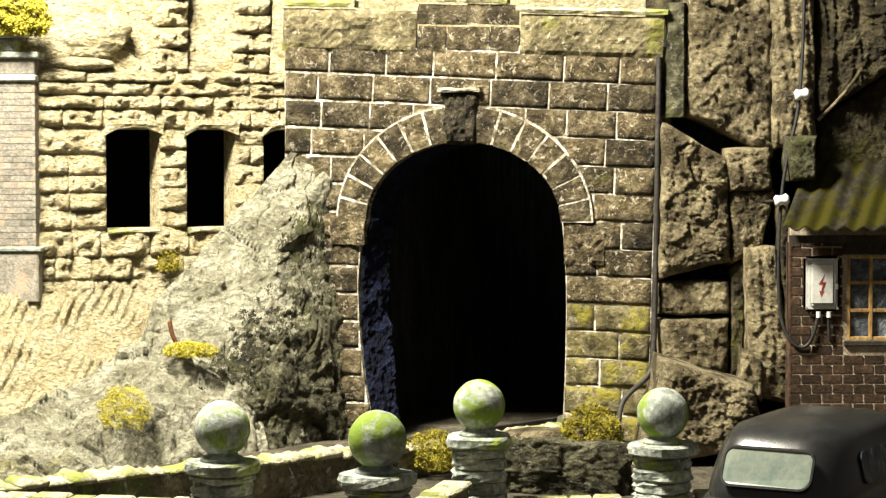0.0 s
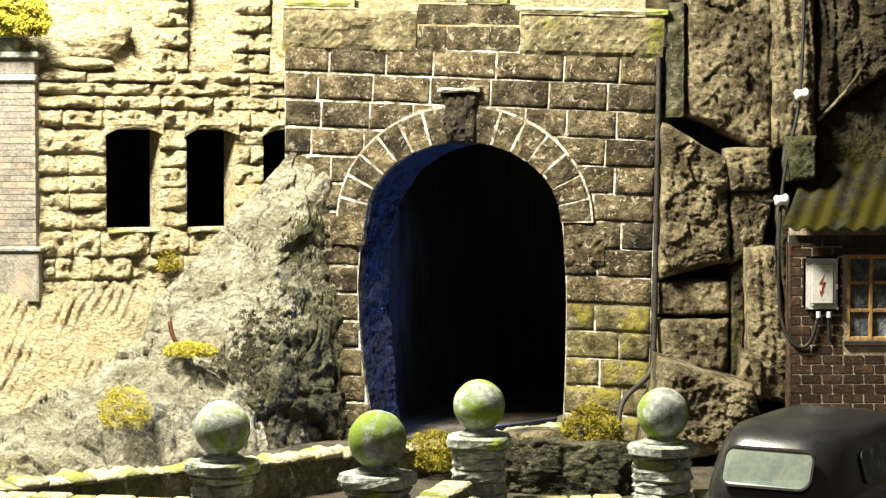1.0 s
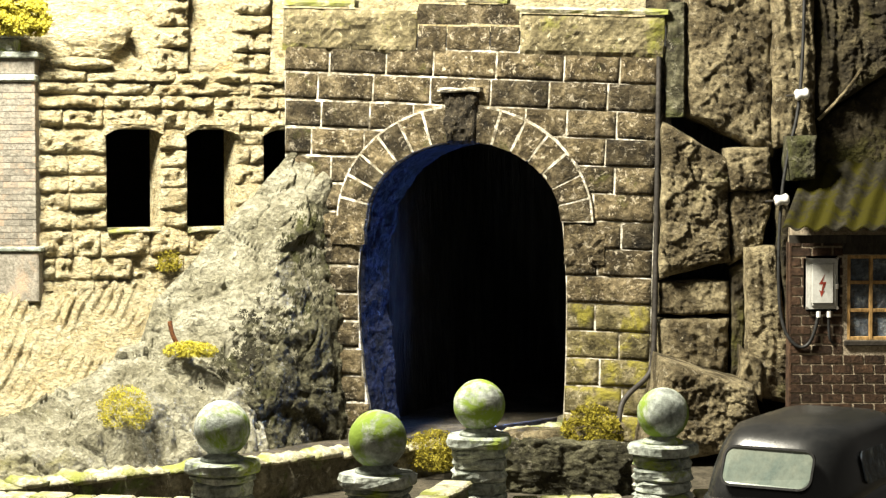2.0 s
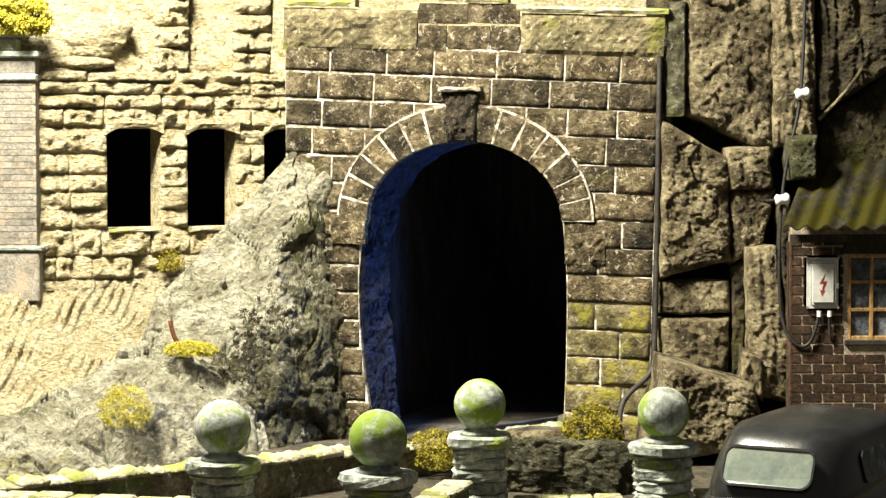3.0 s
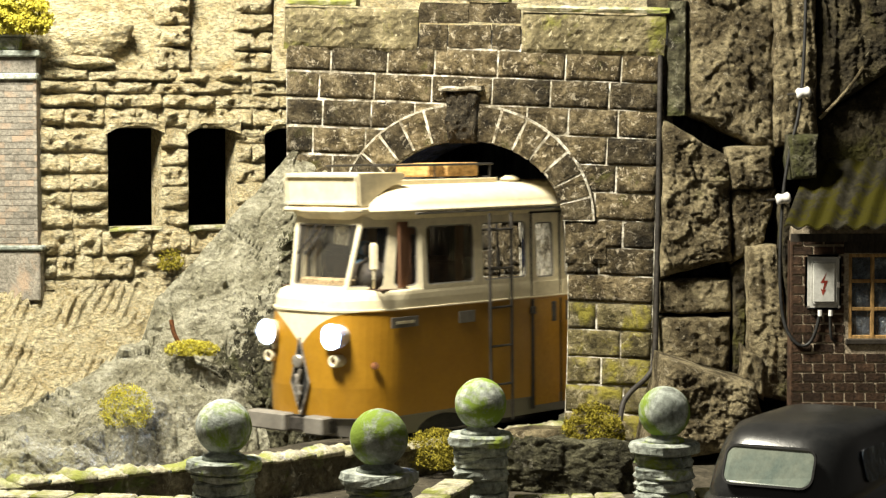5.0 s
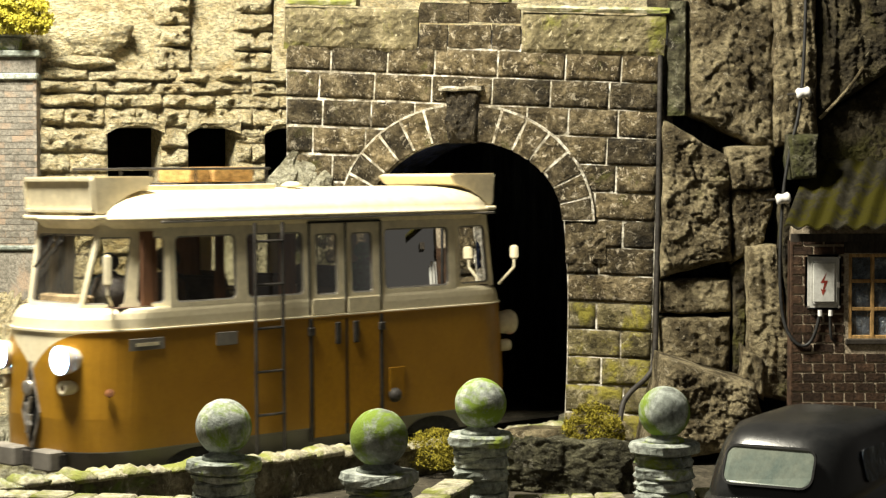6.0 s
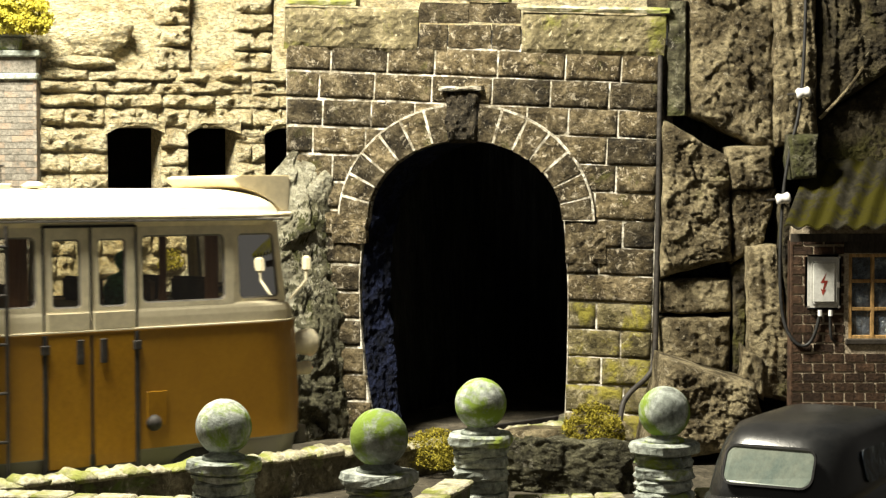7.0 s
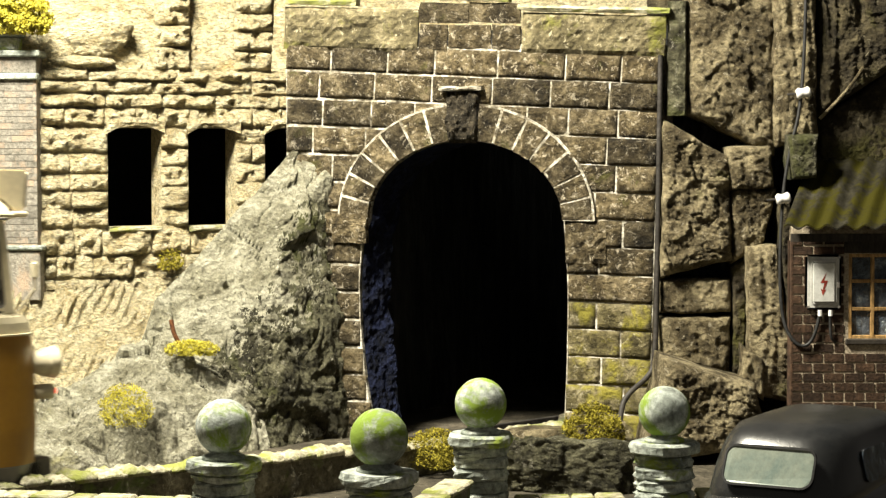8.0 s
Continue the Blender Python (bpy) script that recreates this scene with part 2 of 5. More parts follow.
def two_tone():
    """Orange below, cream above, the line dipping to a V on the nose."""
    m = bpy.data.materials.new("two_tone_paint")
    m.use_nodes = True
    nt = m.node_tree
    b = nt.nodes["Principled BSDF"]
    tc = nt.nodes.new("ShaderNodeTexCoord")
    sep = nt.nodes.new("ShaderNodeSeparateXYZ")
    nt.links.new(tc.outputs["Object"], sep.inputs[0])

    def mth(op, a, b2=None, clamp=False):
        n = nt.nodes.new("ShaderNodeMath")
        n.operation, n.use_clamp = op, clamp
        for i, v in enumerate((a, b2)):
            if v is None:
                continue
            if isinstance(v, (int, float)):
                n.inputs[i].default_value = v
            else:
                nt.links.new(v, n.inputs[i])
        return n.outputs[0]

    ay = mth("DIVIDE", mth("ABSOLUTE", sep.outputs[1]), 0.97 * SC, True)
    inv = mth("POWER", mth("SUBTRACT", 1.0, ay), 2.6)
    drop = mth("MULTIPLY", inv, 0.44 * SC)
    line = mth("SUBTRACT", 1.835 * SC, drop)
    above = mth("GREATER_THAN", sep.outputs[2], line)
    v = coords(nt, (1, 1, 1), False)
    n1 = noise_tex(nt, v, 1.5, 5)
    n2 = noise_tex(nt, v, 14, 6, 0.7)
    orange = ramp(nt, n1, [(0.3, (0.285, 0.138, 0.008)), (0.6, (0.35, 0.18, 0.012))])
    cream = ramp(nt, n1, [(0.3, (0.64, 0.57, 0.39)), (0.6, (0.72, 0.65, 0.47))])
    col = mixed(nt, above, orange, cream)
    dirt = ramp(nt, n2, [(0.3, (0.82, 0.8, 0.76)), (0.6, (1.05, 1.05, 1.05))])
    col = mixed(nt, 0.6, col, dirt, "MULTIPLY")
    low = mth("LESS_THAN", sep.outputs[2], 0.545 * SC)
    col = mixed(nt, low, col, (0.16, 0.15, 0.13))
    nt.links.new(col, b.inputs["Base Color"])
    b.inputs["Roughness"].default_value = 0.4
    return m


M["two_tone"] = two_tone()


# ---- mesh helpers ----
def finish(bm, smooth=False):
    bmesh.ops.recalc_face_normals(bm, faces=bm.faces)
    for f in bm.faces:
        f.smooth = smooth


def mesh_of(name, bm, mat, smooth=False, calc=True):
    if calc:
        finish(bm, smooth)
    else:
        for f in bm.faces:
            f.smooth = smooth
    bmesh.ops.scale(bm, vec=(SC, SC, SC), verts=bm.verts)
    me = bpy.data.meshes.new(name)
    bm.to_mesh(me)
    bm.free()
    me.materials.append(M[mat])
    return me


def part(name, bm, mat, parent=None, label="", m=None, smooth=False, kind=""):
    ob = new(name, mesh_of(name, bm, mat, smooth))
    if parent is not None:
        ob.parent = parent
    if m is not None:
        ob.matrix_basis = m
    return tagged(ob, label, kind=kind)


def thing(name, label, category, m=None, group="", kind=""):
    ob = new(name)
    ob.empty_display_size = 0.02
    if m is not None:
        ob.matrix_basis = m
    return tagged(ob, label, category, group, kind)


def box(bm, x0, x1, y0, y1, z0, z1, bevel=0.0, seg=1):
    r = bmesh.ops.create_cube(bm, size=1)
    for v in r["verts"]:
        v.co = Vector(((x0 + x1) / 2 + v.co.x * (x1 - x0), (y0 + y1) / 2 + v.co.y * (y1 - y0), (z0 + z1) / 2 + v.co.z * (z1 - z0)))
    if bevel:
        es = list({e for v in r["verts"] for e in v.link_edges})
        bmesh.ops.bevel(bm, geom=es, offset=bevel, segments=seg, affect="EDGES")
    return bm


def boxm(*a, **k):
    return box(bmesh.new(), *a, **k)


def rod(bm, a, b, r, seg=8, r2=None):
    a, b = Vector(a), Vector(b)
    d = b - a
    q = d.to_track_quat("Z", "Y").to_matrix().to_4x4()
    bmesh.ops.create_cone(bm, cap_ends=True, segments=seg, radius1=r, radius2=r if r2 is None else r2, depth=d.length,
                          matrix=Matrix.Translation((a + b) / 2) @ q)
    return bm


def lathe(bm, profile, seg=24, m=None):
    rings = []
    for r, z in profile:
        rings.append([bm.verts.new((r * math.cos(2 * math.pi * i / seg), r * math.sin(2 * math.pi * i / seg), z)) for i in range(seg)])
    for a, b in zip(rings, rings[1:]):
        for i in range(seg):
            bm.faces.new((a[i], a[(i + 1) % seg], b[(i + 1) % seg], b[i]))
    bm.faces.new(list(reversed(rings[0])))
    bm.faces.new(rings[-1])
    if m is not None:
        bmesh.ops.transform(bm, matrix=m, verts=[v for r in rings for v in r])
    return bm


def fbm(p, octaves=5, h=0.8):
    return noise.fractal(p, h, 2.0, octaves)


def sheet(nu, nv, fn):
    """A grid of points fn(u, v), u and v from 0 to 1."""
    bm = bmesh.new()
    g = [[bm.verts.new(fn(i / nu, j / nv)) for j in range(nv + 1)] for i in range(nu + 1)]
    for i in range(nu):
        for j in range(nv):
            bm.faces.new((g[i][j], g[i + 1][j], g[i + 1][j + 1], g[i][j + 1]))
    return bm


def rough_block(w, h, d, seed, rough=0.02, nx=4, nz=3, chamfer=0.025):
    """A hewn block, its face towards -y, origin at the middle of its back."""
    bm = bmesh.new()
    rs = random.Random(seed)
    rows = []
    for j in range(nz + 1):
        row = []
        for i in range(nx + 1):
            x, z = (i / nx - 0.5) * w, (j / nz - 0.5) * h
            edge = i in (0, nx) or j in (0, nz)
            y = -d + (chamfer if edge else 0) + rs.uniform(-rough, rough) * (0.5 if edge else 1)
            if edge:
                x += rs.uniform(-1, 1) * chamfer * 0.35
                z += rs.uniform(-1, 1) * chamfer * 0.35
            row.append(bm.verts.new((x, y, z)))
        rows.append(row)
    for j in range(nz):
        for i in range(nx):
            bm.faces.new((rows[j][i], rows[j][i + 1], rows[j + 1][i + 1], rows[j + 1][i]))
    rim = rows[0] + [r[-1] for r in rows[1:]] + list(reversed(rows[-1][:-1])) + [r[0] for r in reversed(rows[1:-1])]
    back = [bm.verts.new((v.co.x, 0, v.co.z)) for v in rim]
    for i in range(len(rim)):
        k = (i + 1) % len(rim)
        bm.faces.new((rim[i], back[i], back[k], rim[k]))
    bm.faces.new(back)
    return bm


def rugged_block(w, h, d, seed, amp=0.04, step=0.034):
    """A weathered pillow-faced block, its face towards -y, origin at the middle of its back."""
    bm = bmesh.new()
    off = Vector((seed * 1.37, seed * 0.71, seed * 0.29))
    nx, nz = max(6, min(34, int(w / step))), max(6, min(14, int(h / step)))
    rows = []
    for j in range(nz + 1):
        row = []
        for i in range(nx + 1):
            a, c = 2 * i / nx - 1, 2 * j / nz - 1
            x, z = a * w / 2, c * h / 2
            q = Vector((x, 0, z)) * 3.2 + off
            e = (1 - abs(a) ** 12) * (1 - abs(c) ** 7)
            y = -d * (0.4 + 0.6 * e) - amp * (0.3 + 0.7 * e) * (1.5 * fbm(q * 0.9, 5, 0.5) + 0.9 * (0.45 - abs(noise.noise(q * 2.1))))
            wob = 0.3 * amp * noise.noise_vector(q * 0.8)
            row.append(bm.verts.new((x + wob.x, y, z + wob.z)))
        rows.append(row)
    for j in range(nz):
        for i in range(nx):
            bm.faces.new((rows[j][i], rows[j][i + 1], rows[j + 1][i + 1], rows[j + 1][i]))
    rim = rows[0] + [r[-1] for r in rows[1:]] + list(reversed(rows[-1][:-1])) + [r[0] for r in reversed(rows[1:-1])]
    back = [bm.verts.new((v.co.x, 0, v.co.z)) for v in rim]
    for i in range(len(rim)):
        k = (i + 1) % len(rim)
        bm.faces.new((rim[i], back[i], back[k], rim[k]))
    bm.faces.new(back)
    return bm


def clumps(n, spread, seed, size=0.03):
    """Scatter of small leaf clumps; spread(rs) gives a place."""
    bm = bmesh.new()
    rs = random.Random(seed)
    vs, fs = [], []
    for _ in range(n):
        c = Vector(spread(rs))
        s = size * rs.uniform(0.5, 1.3)
        for _ in range(3):
            d1 = Vector((rs.gauss(0, 1), rs.gauss(0, 1), rs.gauss(0, 1))).normalized() * s
            d2 = Vector((rs.gauss(0, 1), rs.gauss(0, 1), rs.gauss(0, 1))).normalized() * s
            o = Vector((rs.gauss(0, 1), rs.gauss(0, 1), rs.gauss(0, 1))) * s * 0.5
            a = [bm.verts.new(c + o + q) for q in (-d1, d2, d1, -d2 * 0.8)]
            bm.faces.new(a)
    return bm

# ---- ground ----
def ground_fn(u, v):
    x, y = -60 + 120 * u, -12 + 106 * v
    return Vector((x, y, -0.14 + 0.05 * fbm(Vector((x, y, 0)) * 0.8)))


tagged(part("ground", sheet(160, 120, ground_fn), "ground", smooth=True), "stony brown ballast ground of a model layout", "ground", kind="structure")

# ---- tunnel portal ----
PM = at(0.25, 26.62, 0, 0, 0, -23)
portal = thing("tunnel_portal", "weathered brown stone tunnel portal with pale mortar joints", "tunnel portal", PM, kind="structure")
AC, AZ, AA, AB = 0.045, 2.85, 1.39, 1.05


def jamb(z, side):
    """Edge of the opening below the spring of the arch: a slight horseshoe."""
    if side < 0:
        return AC - float(np.interp(z, (-0.3, 0.2, 0.7, 1.3, 2.0, 2.55, AZ), (1.31, 1.375, 1.46, 1.525, 1.545, 1.50, AA)))
    return AC + float(np.interp(z, (-0.3, 0.2, 1.0, 1.9, 2.4, AZ), (1.37, 1.40, 1.435, 1.45, 1.43, AA)))


def arch_loop(grow=0.0, n=40, z0=-0.3, sides=12):
    pts = [(jamb(z, -1) - grow, z) for z in np.linspace(z0, AZ, sides)[:-1]]
    for i in range(n + 1):
        a = math.pi * (1 - i / n)
        pts.append((AC + (AA + grow) * math.cos(a), AZ + (AB + grow) * math.sin(a)))
    return pts + [(jamb(z, 1) + grow, z) for z in np.linspace(AZ, z0, sides)[1:]]


def top_z(u):
    return 5.62 - 0.05 * u


def skew(u, z):
    return z - 0.053 * u * max(0.0, (z - 0.8)) / 3.9


def right_edge(z):
    return 2.62 + 0.03 * max(0, z - 1)


def portal_back():
    bm = bmesh.new()
    inner = arch_loop()
    outer = []
    for u, z in inner:
        if z <= AZ:
            outer.append((-2.6 if u < AC else right_edge(z), z))
        else:
            du, dz = u - AC, (z - AZ) * AA / AB
            k = min(abs((right_edge(z) - AC if du > 0 else 2.6 + AC) / du) if abs(du) > 1e-6 else 99, abs(2.3 / dz) if dz > 1e-6 else 99)
            outer.append((AC + du * k, AZ + dz * k))
    L = [[bm.verts.new((u, y, z)) for u, z in loop] for loop, y in ((inner, -0.016), (outer, -0.016), (outer, 0.7), (inner, 0.7))]
    for a, b in zip(L, L[1:] + L[:1]):
        for i in range(len(a) - 1):
            bm.faces.new((a[i], a[i + 1], b[i + 1], b[i]))
    return bm


part("wall", portal_back(), "mortar", portal, "pale mortar bed")


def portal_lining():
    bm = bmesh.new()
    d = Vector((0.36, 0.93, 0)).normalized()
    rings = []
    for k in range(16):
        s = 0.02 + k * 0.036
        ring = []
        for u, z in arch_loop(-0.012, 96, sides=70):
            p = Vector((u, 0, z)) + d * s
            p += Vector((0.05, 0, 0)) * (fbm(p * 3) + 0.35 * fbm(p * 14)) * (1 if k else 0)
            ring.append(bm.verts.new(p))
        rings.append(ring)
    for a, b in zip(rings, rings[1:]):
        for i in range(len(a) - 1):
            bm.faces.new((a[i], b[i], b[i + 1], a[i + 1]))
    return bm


# its blue-black colour stands in for shade and blue lamp light
part("lining", portal_lining(), "lining", portal, "rough tunnel lining, blue-black for shade and lamp light")


def place_block(name, u0, u1, z0, z1, mat, seed, d=0.03, rough=0.016, parent=portal):
    um, zm = (u0 + u1) / 2, (z0 + z1) / 2
    tilt = math.degrees(math.atan(0.053 * max(0, zm - 0.8) / 3.9))
    return part(name, rugged_block(u1 - u0, z1 - z0, d + 0.008, seed, rough * 1.15, 0.045), mat, parent, smooth=True, m=at(um, 0.005, skew(um, zm), 0, tilt, 0))


rs = random.Random(5)
# mortar under the ring, and the ring of voussoirs
bm = bmesh.new()
ra = [[bm.verts.new((AC + (AA + g) * math.cos(math.pi * i / 48), y, AZ + (AB + g * 1.1) * math.sin(math.pi * i / 48))) for i in range(49)] for g, y in ((0.012, 0.02), (0.012, -0.080), (0.446, -0.080), (0.446, 0.02))]
for a, b in zip(ra, ra[1:]):
    for i in range(48):
        bm.faces.new((a[i], a[i + 1], b[i + 1], b[i]))
part("ring_mortar", bm, "mortar", portal, "pale mortar between the arch stones")
NV = 15
for i in range(NV):
    if i == NV // 2:
        continue
    a0, a1 = math.pi * (i + 0.06) / NV, math.pi * (i + 0.94) / NV
    th = 0.42
    bm = bmesh.new()
    front, back = [], []
    cols = 3
    for j in range(cols + 1):
        a = a0 + (a1 - a0) * j / cols
        for g, k in ((0.0, 0), (th * 0.5, 1), (th, 2)):
            edge = j in (0, cols) or k in (0, 2)
            y = -0.108 + (0.02 if edge else 0) + rs.uniform(-0.01, 0.01)
            front.append(bm.verts.new((AC + (AA + g) * math.cos(a), y, AZ + (AB + g * 1.1) * math.sin(a))))
            back.append(bm.verts.new((AC + (AA + g) * math.cos(a), 0.03, AZ + (AB + g * 1.1) * math.sin(a))))
    for j in range(cols):
        for k in range(2):
            q = j * 3 + k
            bm.faces.new((front[q], front[q + 1], front[q + 4], front[q + 3]))
    for p, q in [(j * 3, j * 3 + 3) for j in range(cols)] + [(j * 3 + 2, j * 3 + 5) for j in range(cols)] + [(0, 1), (1, 2), (cols * 3, cols * 3 + 1), (cols * 3 + 1, cols * 3 + 2)]:
        bm.faces.new((front[p], front[q], back[q], back[p]))
    part("voussoir", bm, "ashlar", portal)
# keystone
bm = rugged_block(0.46, 0.70, 0.17, 77, 0.05, 0.024)
for v in bm.verts:
    v.co.x *= 1 + 0.28 * (v.co.z / 0.7)
part("keystone", bm, "keystone", portal, "dark pitted keystone", m=at(0.05, 0, 4.21))
part("keystone_ledge", rough_block(0.60, 0.06, 0.21, 78, 0.01), "mortar", portal, "pale ledge on the keystone", m=at(0.05, 0, 4.58))
# courses
z = 5.11
row = 0
while z > -0.25:
    z0, z1 = z - 0.365, z
    zm = (z0 + z1) / 2
    spans = []
    if z0 >= AZ + AB + 0.2:
        spans = [(-2.6, right_edge(zm))]
    else:
        h0 = max(0.0, min(1.0, (skew(0, z0) - 0.06 - AZ) / AB))
        cut = (AA + 0.04) * math.sqrt(max(0.01, 1 - h0 * h0)) if zm > AZ else None
        for sd in (-1, 1):
            e = AC + sd * cut if cut is not None else jamb(zm, sd) + sd * 0.0
            spans.append((-2.6, e) if sd < 0 else (e, right_edge(zm)))
    for a, b in spans:
        u = a
        first = True
        while u < b - 0.05:
            w = rs.uniform(0.55, 0.95)
            if first and row % 2:
                w *= 0.55
            first = False
            e = b if b - (u + w) < 0.32 else u + w
            place_block("stone_block", u + 0.012, e - 0.013, z0 + 0.012, z1 - 0.013, "mossy_ashlar" if u > 1.2 and zm < 1.9 else "ashlar", row * 50 + int(u * 10) + 500, 0.056 + rs.uniform(-0.008, 0.01))
            u = e
    z = z0
    row += 1
# impost stone and the long capping stones
part("impost", rough_block(0.54, 0.40, 0.10, 91, 0.025, 8, 6), "ashlar", portal, m=at(1.755, 0, 2.50))
part("impost", rough_block(0.5, 0.40, 0.12, 92, 0.025, 5, 4), "ashlar", portal, m=at(-1.62, 0, 2.72))
for u0, u1, zz, hh in ((-2.62, -0.62, 5.43, 0.58), (0.86, 2.80, 5.27, 0.52)):
    part("capping_stone", rugged_block(u1 - u0, hh, 0.085, int(u1 * 10) + 60, 0.03, 0.05), "capstone", portal, "long mossy capping stone", m=at((u0 + u1) / 2, 0.01, zz - 0.02, 0, 3, 0))
for k, (u0, u1, z0, z1) in enumerate(((-0.60, -0.2, 5.12, 5.44), (-0.18, 0.42, 5.12, 5.42), (0.44, 0.84, 5.10, 5.40), (-0.6, 0.1, 5.46, 5.72), (0.12, 0.84, 5.44, 5.70))):
    part("stone_block", rough_block(u1 - u0, z1 - z0, 0.06, 300 + k, 0.02), "ashlar", portal, m=at((u0 + u1) / 2, 0.005, (z0 + z1) / 2, 0, 3, 0))
part("top_ledge", rough_block(2.05, 0.07, 0.16, 95, 0.015, 12, 2), "coping", portal, "pale stone ledge", m=at(1.85, 0.05, 5.57, 0, 3, 0))
part("top_ledge", rough_block(1.1, 0.09, 0.16, 96, 0.015, 8, 2), "coping", portal, m=at(-2.05, 0.05, 5.80, 0, 3, 0))
part("top_ledge", rough_block(1.0, 0.09, 0.14, 97, 0.015, 8, 2), "coping", portal, m=at(0.2, 0.05, 5.78, 0, 3, 0))
part("buttress", rough_block(0.24, 1.45, 0.5, 98, 0.02, 3, 12), "dim_rock", portal, "grey side buttress", m=at(2.93, 0.5, 4.92))

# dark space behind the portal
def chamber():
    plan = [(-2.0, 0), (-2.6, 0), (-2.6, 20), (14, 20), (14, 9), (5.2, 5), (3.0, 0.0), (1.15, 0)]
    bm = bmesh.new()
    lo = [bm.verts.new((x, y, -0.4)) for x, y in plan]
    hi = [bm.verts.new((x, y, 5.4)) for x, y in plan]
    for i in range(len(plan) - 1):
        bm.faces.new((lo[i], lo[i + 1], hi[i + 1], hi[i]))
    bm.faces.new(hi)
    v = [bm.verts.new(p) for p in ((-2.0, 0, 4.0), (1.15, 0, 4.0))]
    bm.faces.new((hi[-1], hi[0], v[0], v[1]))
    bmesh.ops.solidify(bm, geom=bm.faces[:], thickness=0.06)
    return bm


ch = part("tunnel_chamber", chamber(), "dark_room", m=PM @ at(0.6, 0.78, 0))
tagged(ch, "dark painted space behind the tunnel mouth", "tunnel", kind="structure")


# ---- rock masses ----
def chips(q):
    """Fractured relief: each cell is a tilted facet with a crack round it."""
    d, c = noise.voronoi(q)
    g = noise.noise_vector(c[0] * 5.3 + Vector((3.7, 1.1, 9.2)))
    return 1.5 * g.dot(q - c[0]) + 0.55 * g.x - 0.22 * max(0.0, 1 - (d[1] - d[0]) / 0.09)


def rock_relief(q):
    w = q + 0.25 * noise.noise_vector(q * 1.3)
    return (0.75 * chips(w) + 0.36 * chips(w * 2.3 + Vector((4, 0, 7))) + 0.19 * chips(w * 5.1 + Vector((0, 9, 2)))
            + 0.35 * fbm(q * 1.1, 4, 0.9) + 0.12 * fbm(q * 6, 4, 0.6))


def rock_mass(name, label, fn, nu, nv, amp, freq, mat, seed, hatch=0.0, push=None):
    off = Vector((seed * 3.1, seed * 1.7, seed * 0.9))
    e = 1e-3
    ahead = (Vector(fn(0.51, 0.3)) - Vector(fn(0.5, 0.3))).cross(Vector(fn(0.5, 0.31)) - Vector(fn(0.5, 0.3)))
    side = 1 if ahead.dot(Vector((0.2, -0.8, 0.6))) > 0 else -1

    def bent(u, v):
        p = Vector(fn(u, v))
        du = Vector(fn(min(u + e, 1), v)) - Vector(fn(max(u - e, 0), v))
        dv = Vector(fn(u, min(v + e, 1))) - Vector(fn(u, max(v - e, 0)))
        n = du.cross(dv)
        n = n.normalized() if n.length > 1e-12 else Vector((0, -1, 0))
        n = n * side if push is None else push
        q = Vector((p.x, p.y, p.z + 0.35 * p.x)) * freq + off
        h = rock_relief(q)
        if hatch:
            h = 0.5 * h + hatch * (0.5 + noise.noise(p * 2.3)) * abs(math.sin((p.x * 1.5 - p.z * 0.55) * 15 + 2.2 * noise.noise(p * 1.5 + off)))
        return p + n * amp * h

    ob = part(name, sheet(nu, nv, bent), mat, smooth=True)
    return tagged(ob, label, "rock", kind="structure")


# outcrop beside the track: profile lines from its foot over a shoulder to its crest, from the portal outwards,
# each station as metres along the track, metres back from it, and height
ROCK_FOOT = Vector((-1.25, 27.25, 0))
ALONG, BACK = Vector((-0.692, -0.722, 0)), Vector((-0.722, 0.692, 0))


def ridge(lines, u, v):
    """A point between profile lines: v runs from the foot (0) over shoulder and crest down behind (1)."""
    x = u * (len(lines[0]) - 1)
    i = min(int(x), len(lines[0]) - 2)
    pts = [Vector(l[i]).lerp(Vector(l[i + 1]), x - i) for l in lines]
    k = min(v * len(pts), len(pts) - 1e-6)
    pts.append(Vector((pts[-1].x, pts[-1].y + 1.1, -0.3)))
    j = int(k)
    s, b, z = pts[j].lerp(pts[j + 1], k - j)
    return ROCK_FOOT + ALONG * s + BACK * b + Vector((0, 0, z))


UPPER = (((-0.25, 0, -0.3), (0.12, 0, -0.3), (0.64, 0, -0.3), (1.14, 0, -0.3), (1.63, 0, -0.3), (1.97, 0, -0.3), (2.21, 0.05, -0.3), (2.5, 0.2, -0.3), (2.6, 0.5, -0.3)),
         ((-0.2, 0.1, 1.3), (0.15, 0.1, 1.5), (0.66, 0.1, 1.2), (1.12, 0.12, 1.0), (1.55, 0.15, 0.8), (1.85, 0.2, 0.6), (2.12, 0.3, 0.4), (2.45, 0.4, 0.3), (2.6, 0.6, 0.0)),
         ((-0.15, 0.15, 2.9), (0.2, 0.35, 3.45), (0.71, 0.35, 2.53), (1.16, 0.4, 1.94), (1.49, 0.45, 1.58), (1.73, 0.5, 1.29), (2.03, 0.55, 1.12), (2.36, 0.6, 1.03), (2.6, 0.8, 0.4)),
         ((-0.25, 0.5, 3.40), (0.2, 0.7, 3.98), (0.65, 0.9, 3.46), (1.23, 1.1, 2.84), (1.88, 1.2, 2.2), (2.36, 1.3, 1.77), (2.53, 1.2, 1.5), (2.56, 1.1, 1.17), (2.62, 1.0, 0.5)))
